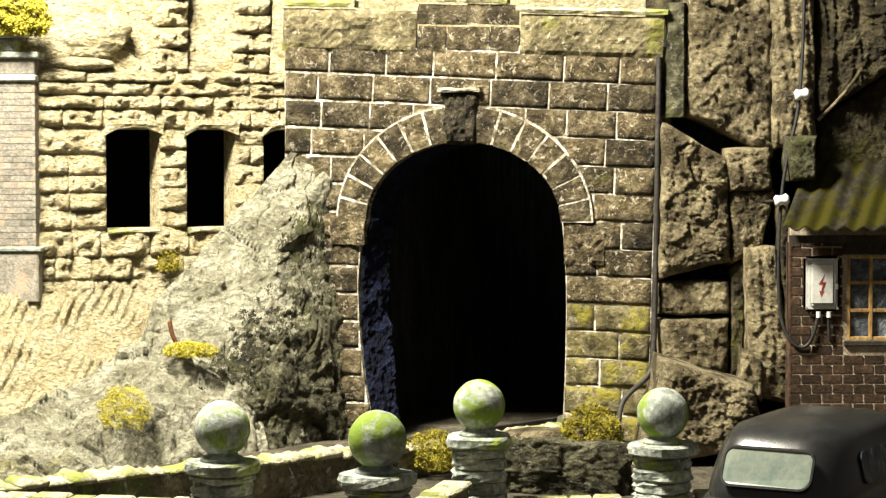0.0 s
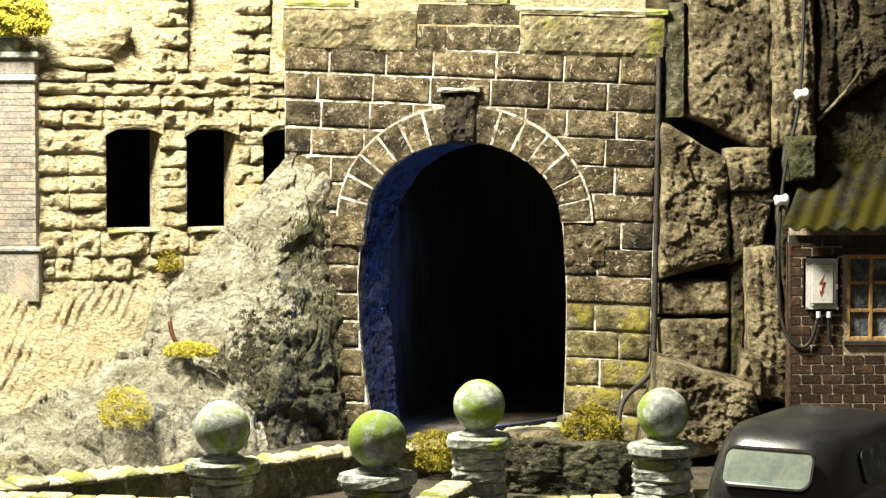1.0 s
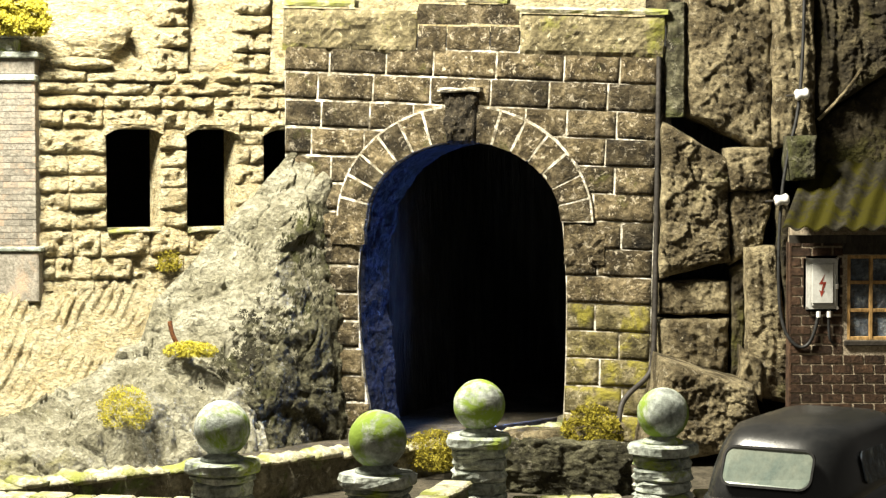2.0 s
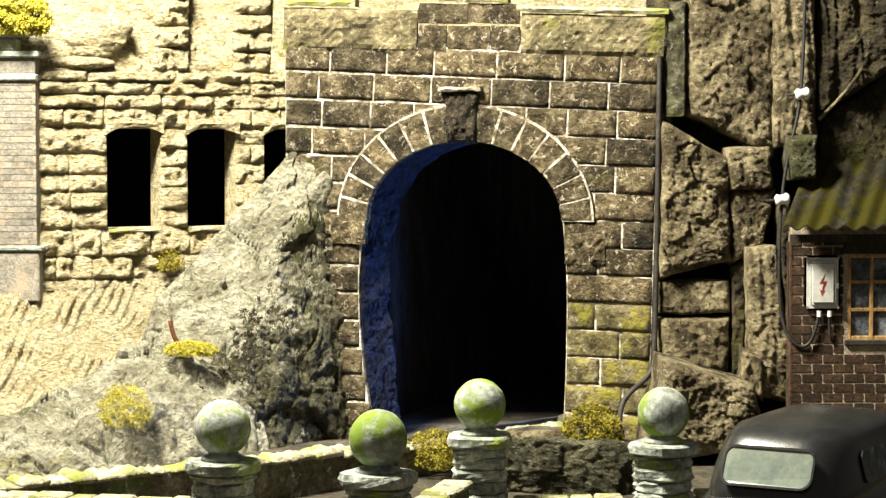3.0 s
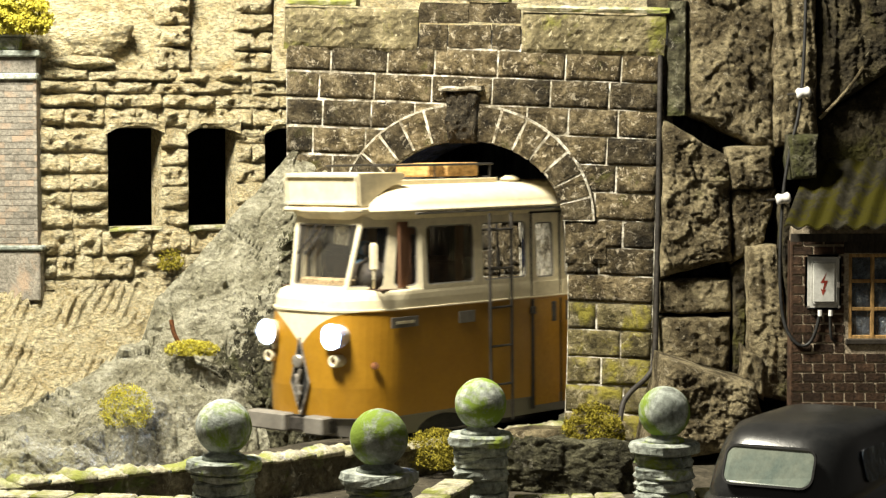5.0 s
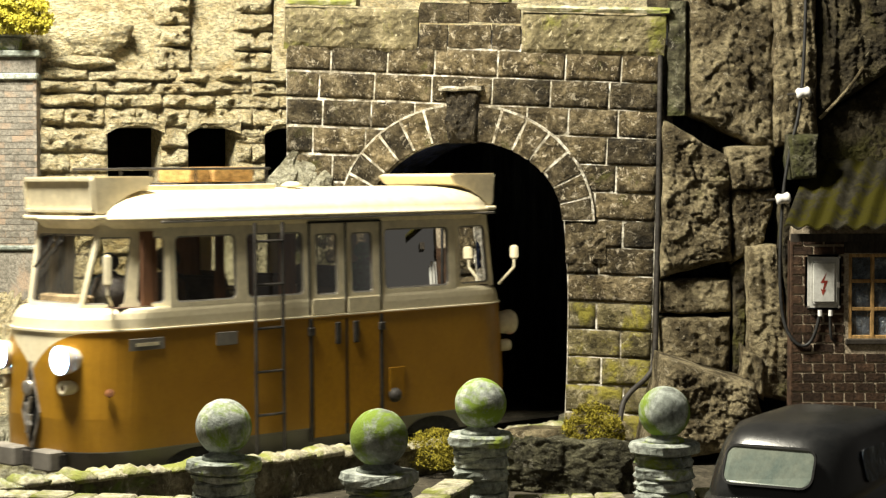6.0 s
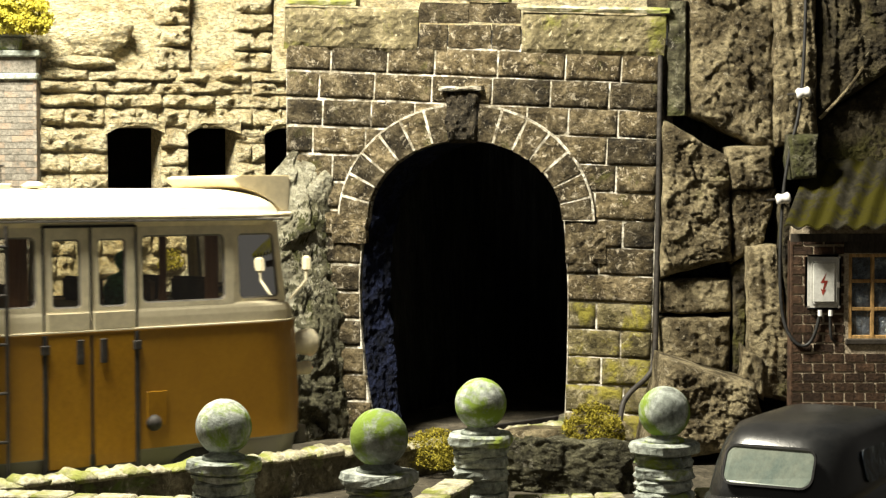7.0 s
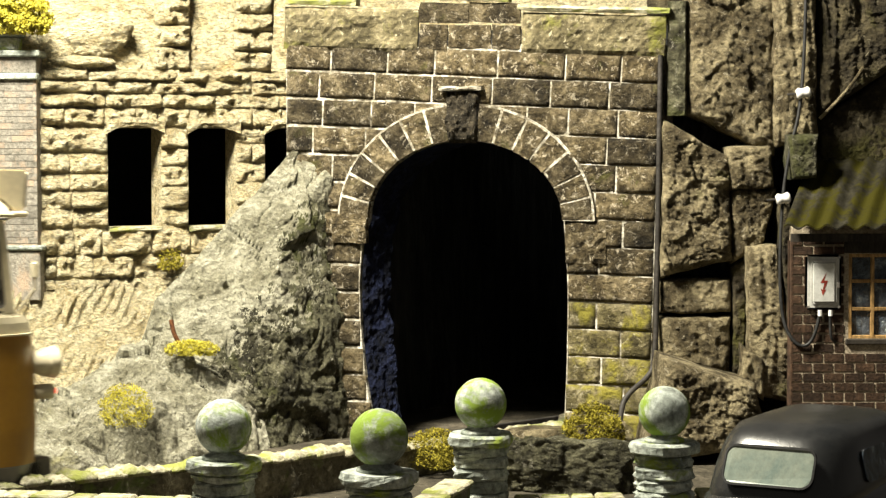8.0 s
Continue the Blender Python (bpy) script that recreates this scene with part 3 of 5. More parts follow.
LOWER = (((1.52, -0.1, -0.3), (1.91, -0.1, -0.3), (2.57, -0.1, -0.3), (3.37, -0.1, -0.3), (4.06, -0.1, -0.3), (4.8, -0.1, -0.3), (5.51, -0.1, -0.3), (6.19, -0.1, -0.3)),
         ((1.52, 0.1, 0.34), (1.84, 0.15, 0.66), (2.5, 0.2, 0.64), (3.23, 0.2, 0.59), (3.84, 0.2, 0.37), (4.59, 0.2, 0.17), (5.31, 0.2, 0.13), (6.0, 0.2, 0.12)),
         ((1.43, 0.4, 0.68), (1.73, 0.5, 1.0), (2.2, 0.8, 0.97), (2.82, 0.9, 0.94), (3.35, 0.9, 0.73), (4.17, 0.9, 0.34), (4.88, 0.9, 0.29), (5.55, 0.9, 0.16)))
LOWER += (tuple((s, b + 0.5, z + 0.2) for s, b, z in LOWER[-1]),)
outcrop_rock = rock_mass("rock_outcrop", "jagged grey rock outcrop beside the tunnel mouth", lambda u, v: ridge(UPPER, u, v), 260, 280, 0.26, 1.05, "rock", 3, push=Vector((0.3, -0.6, 0.5)))
rock_mass("rock_foot", "low pale grey rock with yellow moss below the outcrop", lambda u, v: ridge(LOWER, u, v), 280, 160, 0.25, 1.2, "rock", 24, push=Vector((0.1, -0.6, 0.65)))

# brown rock low beside the tunnel mouth; its darkness also stands for shade
outcrop_rock.data.materials.append(M["dim_rock"])
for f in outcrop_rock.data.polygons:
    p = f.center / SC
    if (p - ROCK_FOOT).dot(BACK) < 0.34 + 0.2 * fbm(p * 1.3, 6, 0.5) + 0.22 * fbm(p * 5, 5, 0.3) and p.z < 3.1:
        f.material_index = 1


# rock above and behind the portal
def hill(u, v):
    x = -2.4 + 7.5 * u
    return (x, 28.1 + 1.2 * v - 0.35 * max(0, x - 1), 4.9 + 2.0 * v)


rock_mass("hill_rock", "pale rock above the tunnel portal", hill, 130, 40, 0.16, 1.3, "sandstone", 17)


# bright carved cliff behind
CY = 29.0
WINDOWS = [(-1.157, -0.38), (0.02, 0.745), (1.184, 1.95)]
WZ0, WZ1 = 2.70, 4.12


def slope_fn(u, v):
    x = -9 + 6.9 * u
    return (x, CY + 0.4245 * (x + 3.7) - 0.2 - 1.6 * (1 - v) + 0.1 * math.sin(x), -0.3 + 2.1 * v)


rock_mass("cliff_foot", "pale yellow hewn rock slope below the cliff wall", slope_fn, 300, 140, 0.10, 1.4, "sandstone", 8, hatch=1.3)


def upper_cliff(u, v):
    x = -9 + 7.6 * u
    return (x, CY + 0.4245 * (x + 3.7) + 0.02 + 0.5 * v, 4.75 + 3.2 * v)


rock_mass("cliff_top", "sunlit pale yellow sandstone cliff", upper_cliff, 200, 70, 0.16, 1.1, "sandstone", 11)


# ---- carved cliff wall with window openings ----
cliff = thing("cliff_wall", "sunlit yellow sandstone wall with three dark window openings", "cliff wall", at(-3.7, CY, 0, 0, 0, 23), kind="structure")
bm = bmesh.new()
XL, XR = -2.26, 2.42
edges = [XL] + [e for w in WINDOWS for e in w] + [XR]
for a, b in zip(edges[0::2], edges[1::2]):
    box(bm, a, b, 0, 0.55, WZ0, WZ1)
box(bm, XL, XR, 0, 0.55, 1.6, WZ0)
box(bm, XL, XR, 0, 0.55, WZ1, 4.95)
part("wall", bm, "sandstone", cliff)
# open-fronted black box: shade inside the openings is put into its colour
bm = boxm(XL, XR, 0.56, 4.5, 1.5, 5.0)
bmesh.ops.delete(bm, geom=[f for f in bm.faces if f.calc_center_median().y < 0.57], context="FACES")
part("dark_recess", bm, "rubber", cliff, "black box standing for the shade behind the openings")
rs = random.Random(21)


def cliff_block(x0, x1, z0, z1, d, rough=0.035):
    part("stone_block", rugged_block(x1 - x0, z1 - z0, d, rs.randrange(9999), rough * 1.6), "sandstone", cliff,
         m=at((x0 + x1) / 2, 0.01, (z0 + z1) / 2, 0, rs.uniform(-1.2, 1.2), 0), smooth=True)


for a, b, wide in ((XL, WINDOWS[0][0], 0.55), (WINDOWS[0][1], WINDOWS[1][0], 0.28), (WINDOWS[1][1], WINDOWS[2][0], 0.27)):
    z = WZ0
    while z < WZ1 - 0.1:
        h = min(rs.uniform(0.25, 0.33), WZ1 - z)
        if WZ1 - z - h < 0.12:
            h = WZ1 - z
        x = a
        while x < b - 0.02:
            w = min(wide * rs.uniform(0.8, 1.25) if rs.random() < 0.75 else b - a, b - x)
            if b - x - w < 0.16:
                w = b - x
            cliff_block(x + 0.007, x + w - 0.007, z + 0.008, z + h - 0.013, rs.uniform(0.05, 0.085))
            x += w
        z += h
for z0, z1, wide in ((1.62, 1.98, 0.9), (1.98, 2.3, 0.5), (2.3, 2.68, 0.55), (4.14, 4.40, 0.45), (4.40, 4.60, 1.0), (4.60, 4.78, 1.4), (4.78, 4.93, 1.1)):
    x = XL
    while x < XR - 0.05:
        w = min(wide * rs.uniform(0.7, 1.3), XR - x)
        cliff_block(x + 0.007, x + w - 0.008, z0 + 0.007, z1 - 0.013, rs.uniform(0.05, 0.10), 0.045)
        x += w
for a, b in WINDOWS:
    bm = rough_block(b - a + 0.06, 0.2, 0.16, int(-a * 100), 0.02, 8, 3, 0.03)
    for v in bm.verts:
        if v.co.z < 0:
            v.co.z += 0.09 * (1 - (v.co.x / (b - a) * 2) ** 2)
    part("lintel", bm, "sandstone", cliff, m=at((a + b) / 2, 0.02, WZ1 + 0.03))
    part("sill", rough_block(b - a, 0.08, 0.14, int(-b * 100), 0.01), "coping", cliff, m=at((a + b) / 2, 0.02, WZ0 - 0.03))
for x0, x1 in ((-0.47, 0.04), (0.73, 1.28), (1.69, 2.40)):
    z = 4.95
    while z < 6.5:
        h = rs.uniform(0.26, 0.42)
        cliff_block(x0 + rs.uniform(-0.02, 0.02), x1 + rs.uniform(-0.02, 0.02), z + 0.012, z + h - 0.010, rs.uniform(0.06, 0.10), 0.05)
        z += h
for k, (x, z, w, h) in enumerate(((-5.2, 5.05, 1.1, 0.22), (-5.0, 5.22, 0.7, 0.3), (-5.1, 5.5, 1.4, 0.75))):
    bm = bmesh.new()
    bmesh.ops.create_icosphere(bm, subdivisions=4, radius=0.5)
    for v in bm.verts:
        p = v.co * (1 + 0.14 * fbm(v.co * 2 + Vector((k * 7, 0, 0))))
        v.co = Vector((p.x * w, p.y * 0.6, p.z * h))
    tagged(part("boulder", bm, "sandstone", m=at(x, CY + 0.4245 * (x + 3.7) + 0.2, z)), "pale flat boulder lying on the cliff ledge", "boulder")

# ---- pale brick pier at the cliff's end ----
pier = thing("brick_pier", "pale weathered brick pier with stone cornice", "pier", at(-5.97, 27.85, 0))
part("shaft", boxm(-0.6, 0.34, 0, 0.6, 2.45, 4.78, 0.01), "pale_brick", pier)
for zz in range(26):
    z = 2.5 + zz * 0.088
    for k in range(5):
        x = -0.6 + k * 0.2 - (0.1 if zz % 2 else 0)
        x0, x1 = max(-0.6, x), min(0.34, x + 0.193)
        if x1 - x0 > 0.05:
            part("brick", boxm(x0, x1, -0.007, 0.01, z, z + 0.08), "pale_brick", pier)
part("cornice", boxm(-0.65, 0.36, -0.06, 0.66, 4.76, 4.86, 0.02), "grey_stone", pier)
part("frieze", boxm(-0.62, 0.34, -0.02, 0.62, 4.86, 5.08, 0.01), "pale_brick", pier)
part("cornice", boxm(-0.68, 0.40, -0.09, 0.7, 5.08, 5.17, 0.02), "grey_stone", pier)
part("cap", boxm(-0.65, 0.08, -0.03, 0.6, 5.17, 5.36, 0.02), "grey_stone", pier)
part("cap_slab", boxm(-0.68, 0.12, -0.07, 0.64, 5.36, 5.44, 0.02), "grey_stone", pier)
part("plinth", boxm(-0.66, 0.38, -0.06, 0.66, 1.7, 2.40, 0.02), "pale_brick", pier)
part("moulding", boxm(-0.70, 0.42, -0.10, 0.70, 2.40, 2.47, 0.02), "grey_stone", pier)

# ---- parapet wall beside the track ----
def track_point(s, side, z=0.0):
    """s metres along the track from the middle of the view, side metres towards the camera."""
    return (-0.695 * s + 0.719 * side, 26.365 - 0.719 * s - 0.695 * side, z)


parapet = thing("parapet_wall", "low mossy stone parapet wall beside the track", "wall", kind="structure")


def wall_sheet(s0, s1, side, thick, top, seed):
    off = Vector((seed, seed * 2, 0))

    def fn(u, v):
        s = s0 + (s1 - s0) * u
        t = top(s)
        if v < 0.45:
            k = v / 0.45
            p = Vector(track_point(s, side, -0.3 + (t + 0.3) * k))
        elif v < 0.6:
            p = Vector(track_point(s, side - thick * (v - 0.45) / 0.15, t))
        else:
            p = Vector(track_point(s, side - thick, t - (t + 0.3) * (v - 0.6) / 0.4))
        q = p * 3 + off
        return p + Vector((0.5, -0.7, 0.5)) * 0.05 * (fbm(q, 5) + 0.8 * (0.4 - abs(noise.noise(q * 0.8))))
    return sheet(220, 36, fn)


def parapet_top(s):
    return 0.17 + 0.035 * max(0, s - 1.5) + (0.14 if s < -0.9 else 0.0)


part("wall_body", wall_sheet(-2.35, 8.0, 1.52, 0.32, parapet_top, 4), "mossy_stone", parapet)
rs = random.Random(31)
s = -0.75
while s < 8:
    w = rs.uniform(0.25, 0.5)
    x, y, z = track_point(s + w / 2, 1.38, parapet_top(s + w / 2))
    bm = rough_block(w - 0.015, rs.uniform(0.34, 0.42), rs.uniform(0.06, 0.11), int(s * 100) + 3000, 0.02, 5, 5, 0.045)
    part("coping_stone", bm, "coping", parapet, m=at(x, y, z, -90 + rs.uniform(-4, 4), rs.uniform(-3, 3), 46 + rs.uniform(-4, 4)), smooth=True)
    s += w
block = part("wall_end", rough_block(1.75, 1.3, 0.5, 44, 0.05, 18, 12, 0.06), "brown_rock", parapet, "rough end block of the wall", m=at(1.35, 25.1, -0.34, 0, -3, 14), smooth=True)


# ---- track ----
track = thing("railway_track", "narrow-gauge track with dark sleepers", "railway track", kind="structure")
ang = math.degrees(math.atan2(-0.719, -0.695))
for sd in (-0.37, 0.37):
    x, y, z = track_point(0, sd)
    part("rail", boxm(-16, 12, -0.03, 0.03, -0.12, -0.01, 0.01), "iron", track, m=at(x, y, 0, 0, 0, ang))
for k in range(38):
    x, y, z = track_point(-15 + k * 0.7, 0)
    part("sleeper", boxm(-0.11, 0.11, -0.7, 0.7, -0.22, -0.12, 0.01), "dark_wood", track, m=at(x, y, 0, 0, 0, ang))


# ---- gate posts with stone balls ----
def octo(bm, r, z0, z1, wob, seed, seg=8):
    rs2 = random.Random(seed)
    rings = []
    for rr, z in ((r - 0.02, z0), (r, z0 + 0.02), (r + 0.004, (z0 + z1) / 2), (r, z1 - 0.02), (r - 0.02, z1)):
        ring = []
        for i in range(seg * 2):
            a = math.pi * (i + 0.5) / seg
            k = (rr + rs2.uniform(-wob, wob)) * (1 / max(abs(math.cos(a)), abs(math.sin(a)), 0.775 * (abs(math.cos(a)) + abs(math.sin(a)))))
            ring.append(bm.verts.new((k * math.cos(a), k * math.sin(a), z + rs2.uniform(-wob, wob) * 0.4)))
        rings.append(ring)
    for a, b in zip(rings, rings[1:]):
        for i in range(len(a)):
            bm.faces.new((a[i], a[(i + 1) % len(a)], b[(i + 1) % len(a)], b[i]))
    bm.faces.new(list(reversed(rings[0])))
    bm.faces.new(rings[-1])
    return bm


def gate_post(x, y, zc, seed, turn):
    p = thing("gate_post", "grey lichen-covered stone gate post with ball finial", "gate post", at(x, y, 0, 0, 0, turn), group="gate posts")
    top = zc - 0.255
    z = -0.16
    k = 0
    while z < top - 0.2:
        h = min(0.118, top - 0.14 - z)
        part("stone_course", octo(bmesh.new(), 0.285 - 0.012 * (k % 2), z, z + h - 0.005, 0.02, seed * 20 + k), "grey_stone", p)
        z += h
        k += 1
        if h < 0.02:
            break
    part("cap", octo(bmesh.new(), 0.335, top - 0.14, top - 0.03, 0.01, seed * 20 + 19), "grey_stone", p)
    bm = bmesh.new()
    lathe(bm, [(0.20, top - 0.035), (0.19, top), (0.13, top + 0.02), (0.13, top + 0.06)], 20)
    part("neck", bm, "grey_stone", p, smooth=True)
    bm = bmesh.new()
    bmesh.ops.create_uvsphere(bm, u_segments=40, v_segments=24, radius=0.25)
    for v in bm.verts:
        v.co *= 1 + 0.012 * fbm(v.co * 9 + Vector((seed, 0, 0)))
    part("ball", bm, "ball_stone", p, "mossy stone ball", m=at(0, 0, zc), smooth=True)
    return p


POSTS = [(-1.953, 17.75, 1.256, 8), (-0.551, 17.07, 1.248, 20), (0.36, 19.3, 1.272, 40), (2.134, 19.3, 1.19, 3)]
for k, (x, y, zc, tr) in enumerate(POSTS):
    gate_post(x, y, zc, k + 1, tr)


def low_wall(ax, ay, bx, by, top, seed):
    w = thing("garden_wall", "low grey stone wall with pale coping between posts", "wall", at(ax, ay, 0, 0, 0, math.degrees(math.atan2(by - ay, bx - ax))), group="low garden walls")
    L = math.hypot(bx - ax, by - ay)
    part("wall_body", boxm(0, L, -0.11, 0.11, -0.16, top - 0.06, 0.02), "mossy_stone", w)
    rs2 = random.Random(seed)
    x = 0
    while x < L - 0.05:
        l = min(rs2.uniform(0.22, 0.4), L - x)
        part("coping_stone", boxm(x + 0.006, x + l - 0.006, -0.15, 0.15, top - 0.06, top + rs2.uniform(-0.012, 0.012), 0.02), "coping", w)
        x += l


low_wall(-4.6, 18.3, -2.27, 17.8, 0.61, 1)
low_wall(-1.65, 17.6, -0.85, 17.2, 0.58, 2)
low_wall(-0.3, 17.3, 0.15, 18.95, 0.60, 3)
low_wall(0.68, 19.3, 1.75, 19.3, 0.38, 4)
low_wall(2.45, 19.35, 6.5, 19.7, 0.42, 5)


# ---- black saloon car ----
def superloop(hx0, hx1, hy, n=44, e=3.2):
    pts = []
    for i in range(n):
        a = 2 * math.pi * i / n
        c, s2 = math.cos(a), math.sin(a)
        x = math.copysign(abs(c) ** (2 / e), c)
        y = math.copysign(abs(s2) ** (2 / e), s2)
        pts.append(((hx1 if x > 0 else hx0) * x, hy * y))
    return pts


def loft(bm, levels, n=44, e=3.2):
    rings = []
    for z, x0, x1, hy in levels:
        rings.append([bm.verts.new((x, y, z)) for x, y in superloop(x0, x1, hy, n, e)])
    for a, b in zip(rings, rings[1:]):
        for i in range(n):
            bm.faces.new((a[i], a[(i + 1) % n], b[(i + 1) % n], b[i]))
    bm.faces.new(list(reversed(rings[0])))
    bm.faces.new(rings[-1])
    return bm


def rounded_rect(w, h, r, n=5):
    pts = []
    for cx, cy, a0 in ((w / 2 - r, h / 2 - r, 0), (-w / 2 + r, h / 2 - r, 90), (-w / 2 + r, -h / 2 + r, 180), (w / 2 - r, -h / 2 + r, 270)):
        for i in range(n + 1):
            a = radians(a0 + 90 * i / n)
            pts.append((cx + r * math.cos(a), cy + r * math.sin(a)))
    return pts


def plate(w, h, r, t, place):
    """A rounded plate; place(x, y, depth) gives the point."""
    bm = bmesh.new()
    pts = rounded_rect(w, h, r)
    a = [bm.verts.new(place(x, y, 0)) for x, y in pts]
    b = [bm.verts.new(place(x, y, t)) for x, y in pts]
    for i in range(len(a)):
        k = (i + 1) % len(a)
        bm.faces.new((a[i], a[k], b[k], b[i]))
    bm.faces.new(list(reversed(a)))
    bm.faces.new(b)
    return bm


def ring_plate(w, h, r, rim, t, place):
    bm = bmesh.new()
    o, i2 = rounded_rect(w, h, r), rounded_rect(w - 2 * rim, h - 2 * rim, max(0.01, r - rim))
    L = [[bm.verts.new(place(x, y, d)) for x, y in pts] for pts, d in ((o, 0), (o, t), (i2, t), (i2, 0))]
    n = len(o)
    for a, b in zip(L, L[1:] + L[:1]):
        for i in range(n):
            k = (i + 1) % n
            bm.faces.new((a[i], a[k], b[k], b[i]))
    return bm


saloon = thing("saloon_car", "black vintage saloon car with rounded roof and pale rear window", "car", at(3.34, 17.65, -0.12, 0, 0, 60))
bm = bmesh.new()
loft(bm, [(0.28, 1.75, 2.3, 0.70), (0.45, 1.85, 2.4, 0.76), (0.75, 1.80, 2.35, 0.76), (0.90, 1.55, 2.2, 0.72), (0.97, 1.2, 1.9, 0.68)])
part("body", bm, "black_paint", saloon, smooth=True)
bm = bmesh.new()
loft(bm, [(0.75, 1.44, 1.2, 0.70), (1.00, 1.36, 1.05, 0.67), (1.15, 1.29, 0.96, 0.645), (1.30, 1.20, 0.86, 0.61), (1.40, 1.11, 0.78, 0.57), (1.47, 0.98, 0.68, 0.53), (1.52, 0.76, 0.5, 0.40), (1.545, 0.40, 0.2, 0.22)], 60, 4.2)
part("cabin", bm, "black_paint", saloon, smooth=True)
tilt = math.atan2(0.16, 0.37)


def rear_place(x, y, d):
    z = 1.20 + y * math.cos(tilt) * 1.0
    return (-1.318 + y * math.sin(tilt) * 1.15 - d + 0.25 * x * x, -x, z)


part("rear_window_rim", ring_plate(0.80, 0.35, 0.10, 0.018, 0.02, rear_place), "rubber", saloon, smooth=False)
part("rear_window", plate(0.765, 0.315, 0.085, 0.012, rear_place), "rear_glass", saloon, "rear window with a pale reflection in its colour")
for y in (-0.66, 0.66):
    for k, (xa, xb) in enumerate(((-0.75, -0.1), (0.0, 0.6))):
        sg = 1 if y > 0 else -1
        part("side_window", plate(xb - xa, 0.27, 0.07, 0.012, lambda a, b, d, q=(xa + xb) / 2, sg=sg: (q + a, sg * (0.635 - 0.22 * b + d), 1.17 + b)), "dark_glass", saloon)
for x in (-1.15, 1.45):
    for y in (-0.66, 0.66):
        bm = bmesh.new()
        rod(bm, (0, -0.09, 0), (0, 0.09, 0), 0.31, 28)
        wh = part("wheel", bm, "rubber", saloon, m=at(x, y, 0.31))
        bm = bmesh.new()
        rod(bm, (0, -0.1, 0), (0, 0.1, 0), 0.17, 20)
        part("hub_cap", bm, "steel", wh)
        bm = bmesh.new()
        bmesh.ops.create_uvsphere(bm, u_segments=24, v_segments=14, radius=1)
        for v in bm.verts:
            v.co = Vector((v.co.x * 0.5, v.co.y * 0.16, max(v.co.z, -0.1) * 0.42))
        part("fender", bm, "black_paint", saloon, m=at(x, y * 1.08, 0.36), smooth=True)
part("bumper", boxm(-1.98, -1.88, -0.68, 0.68, 0.36, 0.46, 0.03, 2), "steel", saloon)


# ---- rock on the far side of the portal ----
def right_face(u, v):
    x = 2.75 + 5.6 * u
    z = -0.3 + 6.9 * v
    y = 26.95 - 0.55 * math.sin(min(1, u * 3.2) * math.pi / 2) - 0.25 * math.sin(x * 5.0) * (0.4 + 0.6 * v) + 0.3 * v
    return (x, y, z)


# backing face in the dark tone, which stands for shade between the slabs
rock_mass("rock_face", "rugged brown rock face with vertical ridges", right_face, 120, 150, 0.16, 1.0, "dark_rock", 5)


def slab(name, label, x, y, z, w, d, h, seed, turn=0, lean=0, mat="brown_rock", amp=0.10, sub=56):
    bm = bmesh.new()
    bmesh.ops.create_cube(bm, size=1)
    bmesh.ops.subdivide_edges(bm, edges=bm.edges, cuts=sub, use_grid_fill=True)
    off = Vector((seed * 5.3, seed, seed * 2.2))
    for v in bm.verts:
        c = v.co.copy()
        k = 1 - 0.09 * (abs(c.x * 2) ** 4 + abs(c.y * 2) ** 4 + abs(c.z * 2) ** 4) / 2
        p = Vector((c.x * w * k, c.y * d * k, c.z * h * k))
        nrm = c.normalized()
        p += nrm * amp * rock_relief(p * 2.0 + off)
        v.co = p
    return tagged(part(name, bm, mat, m=at(x, y, z, 0, lean, turn), smooth=True), label, "rock")


slab("rock_bank", "low mossy rough stone bank below the bushes", 1.15, 22.7, 0.12, 2.1, 0.4, 0.72, 31, 0, 2, amp=0.10, mat="dim_rock")


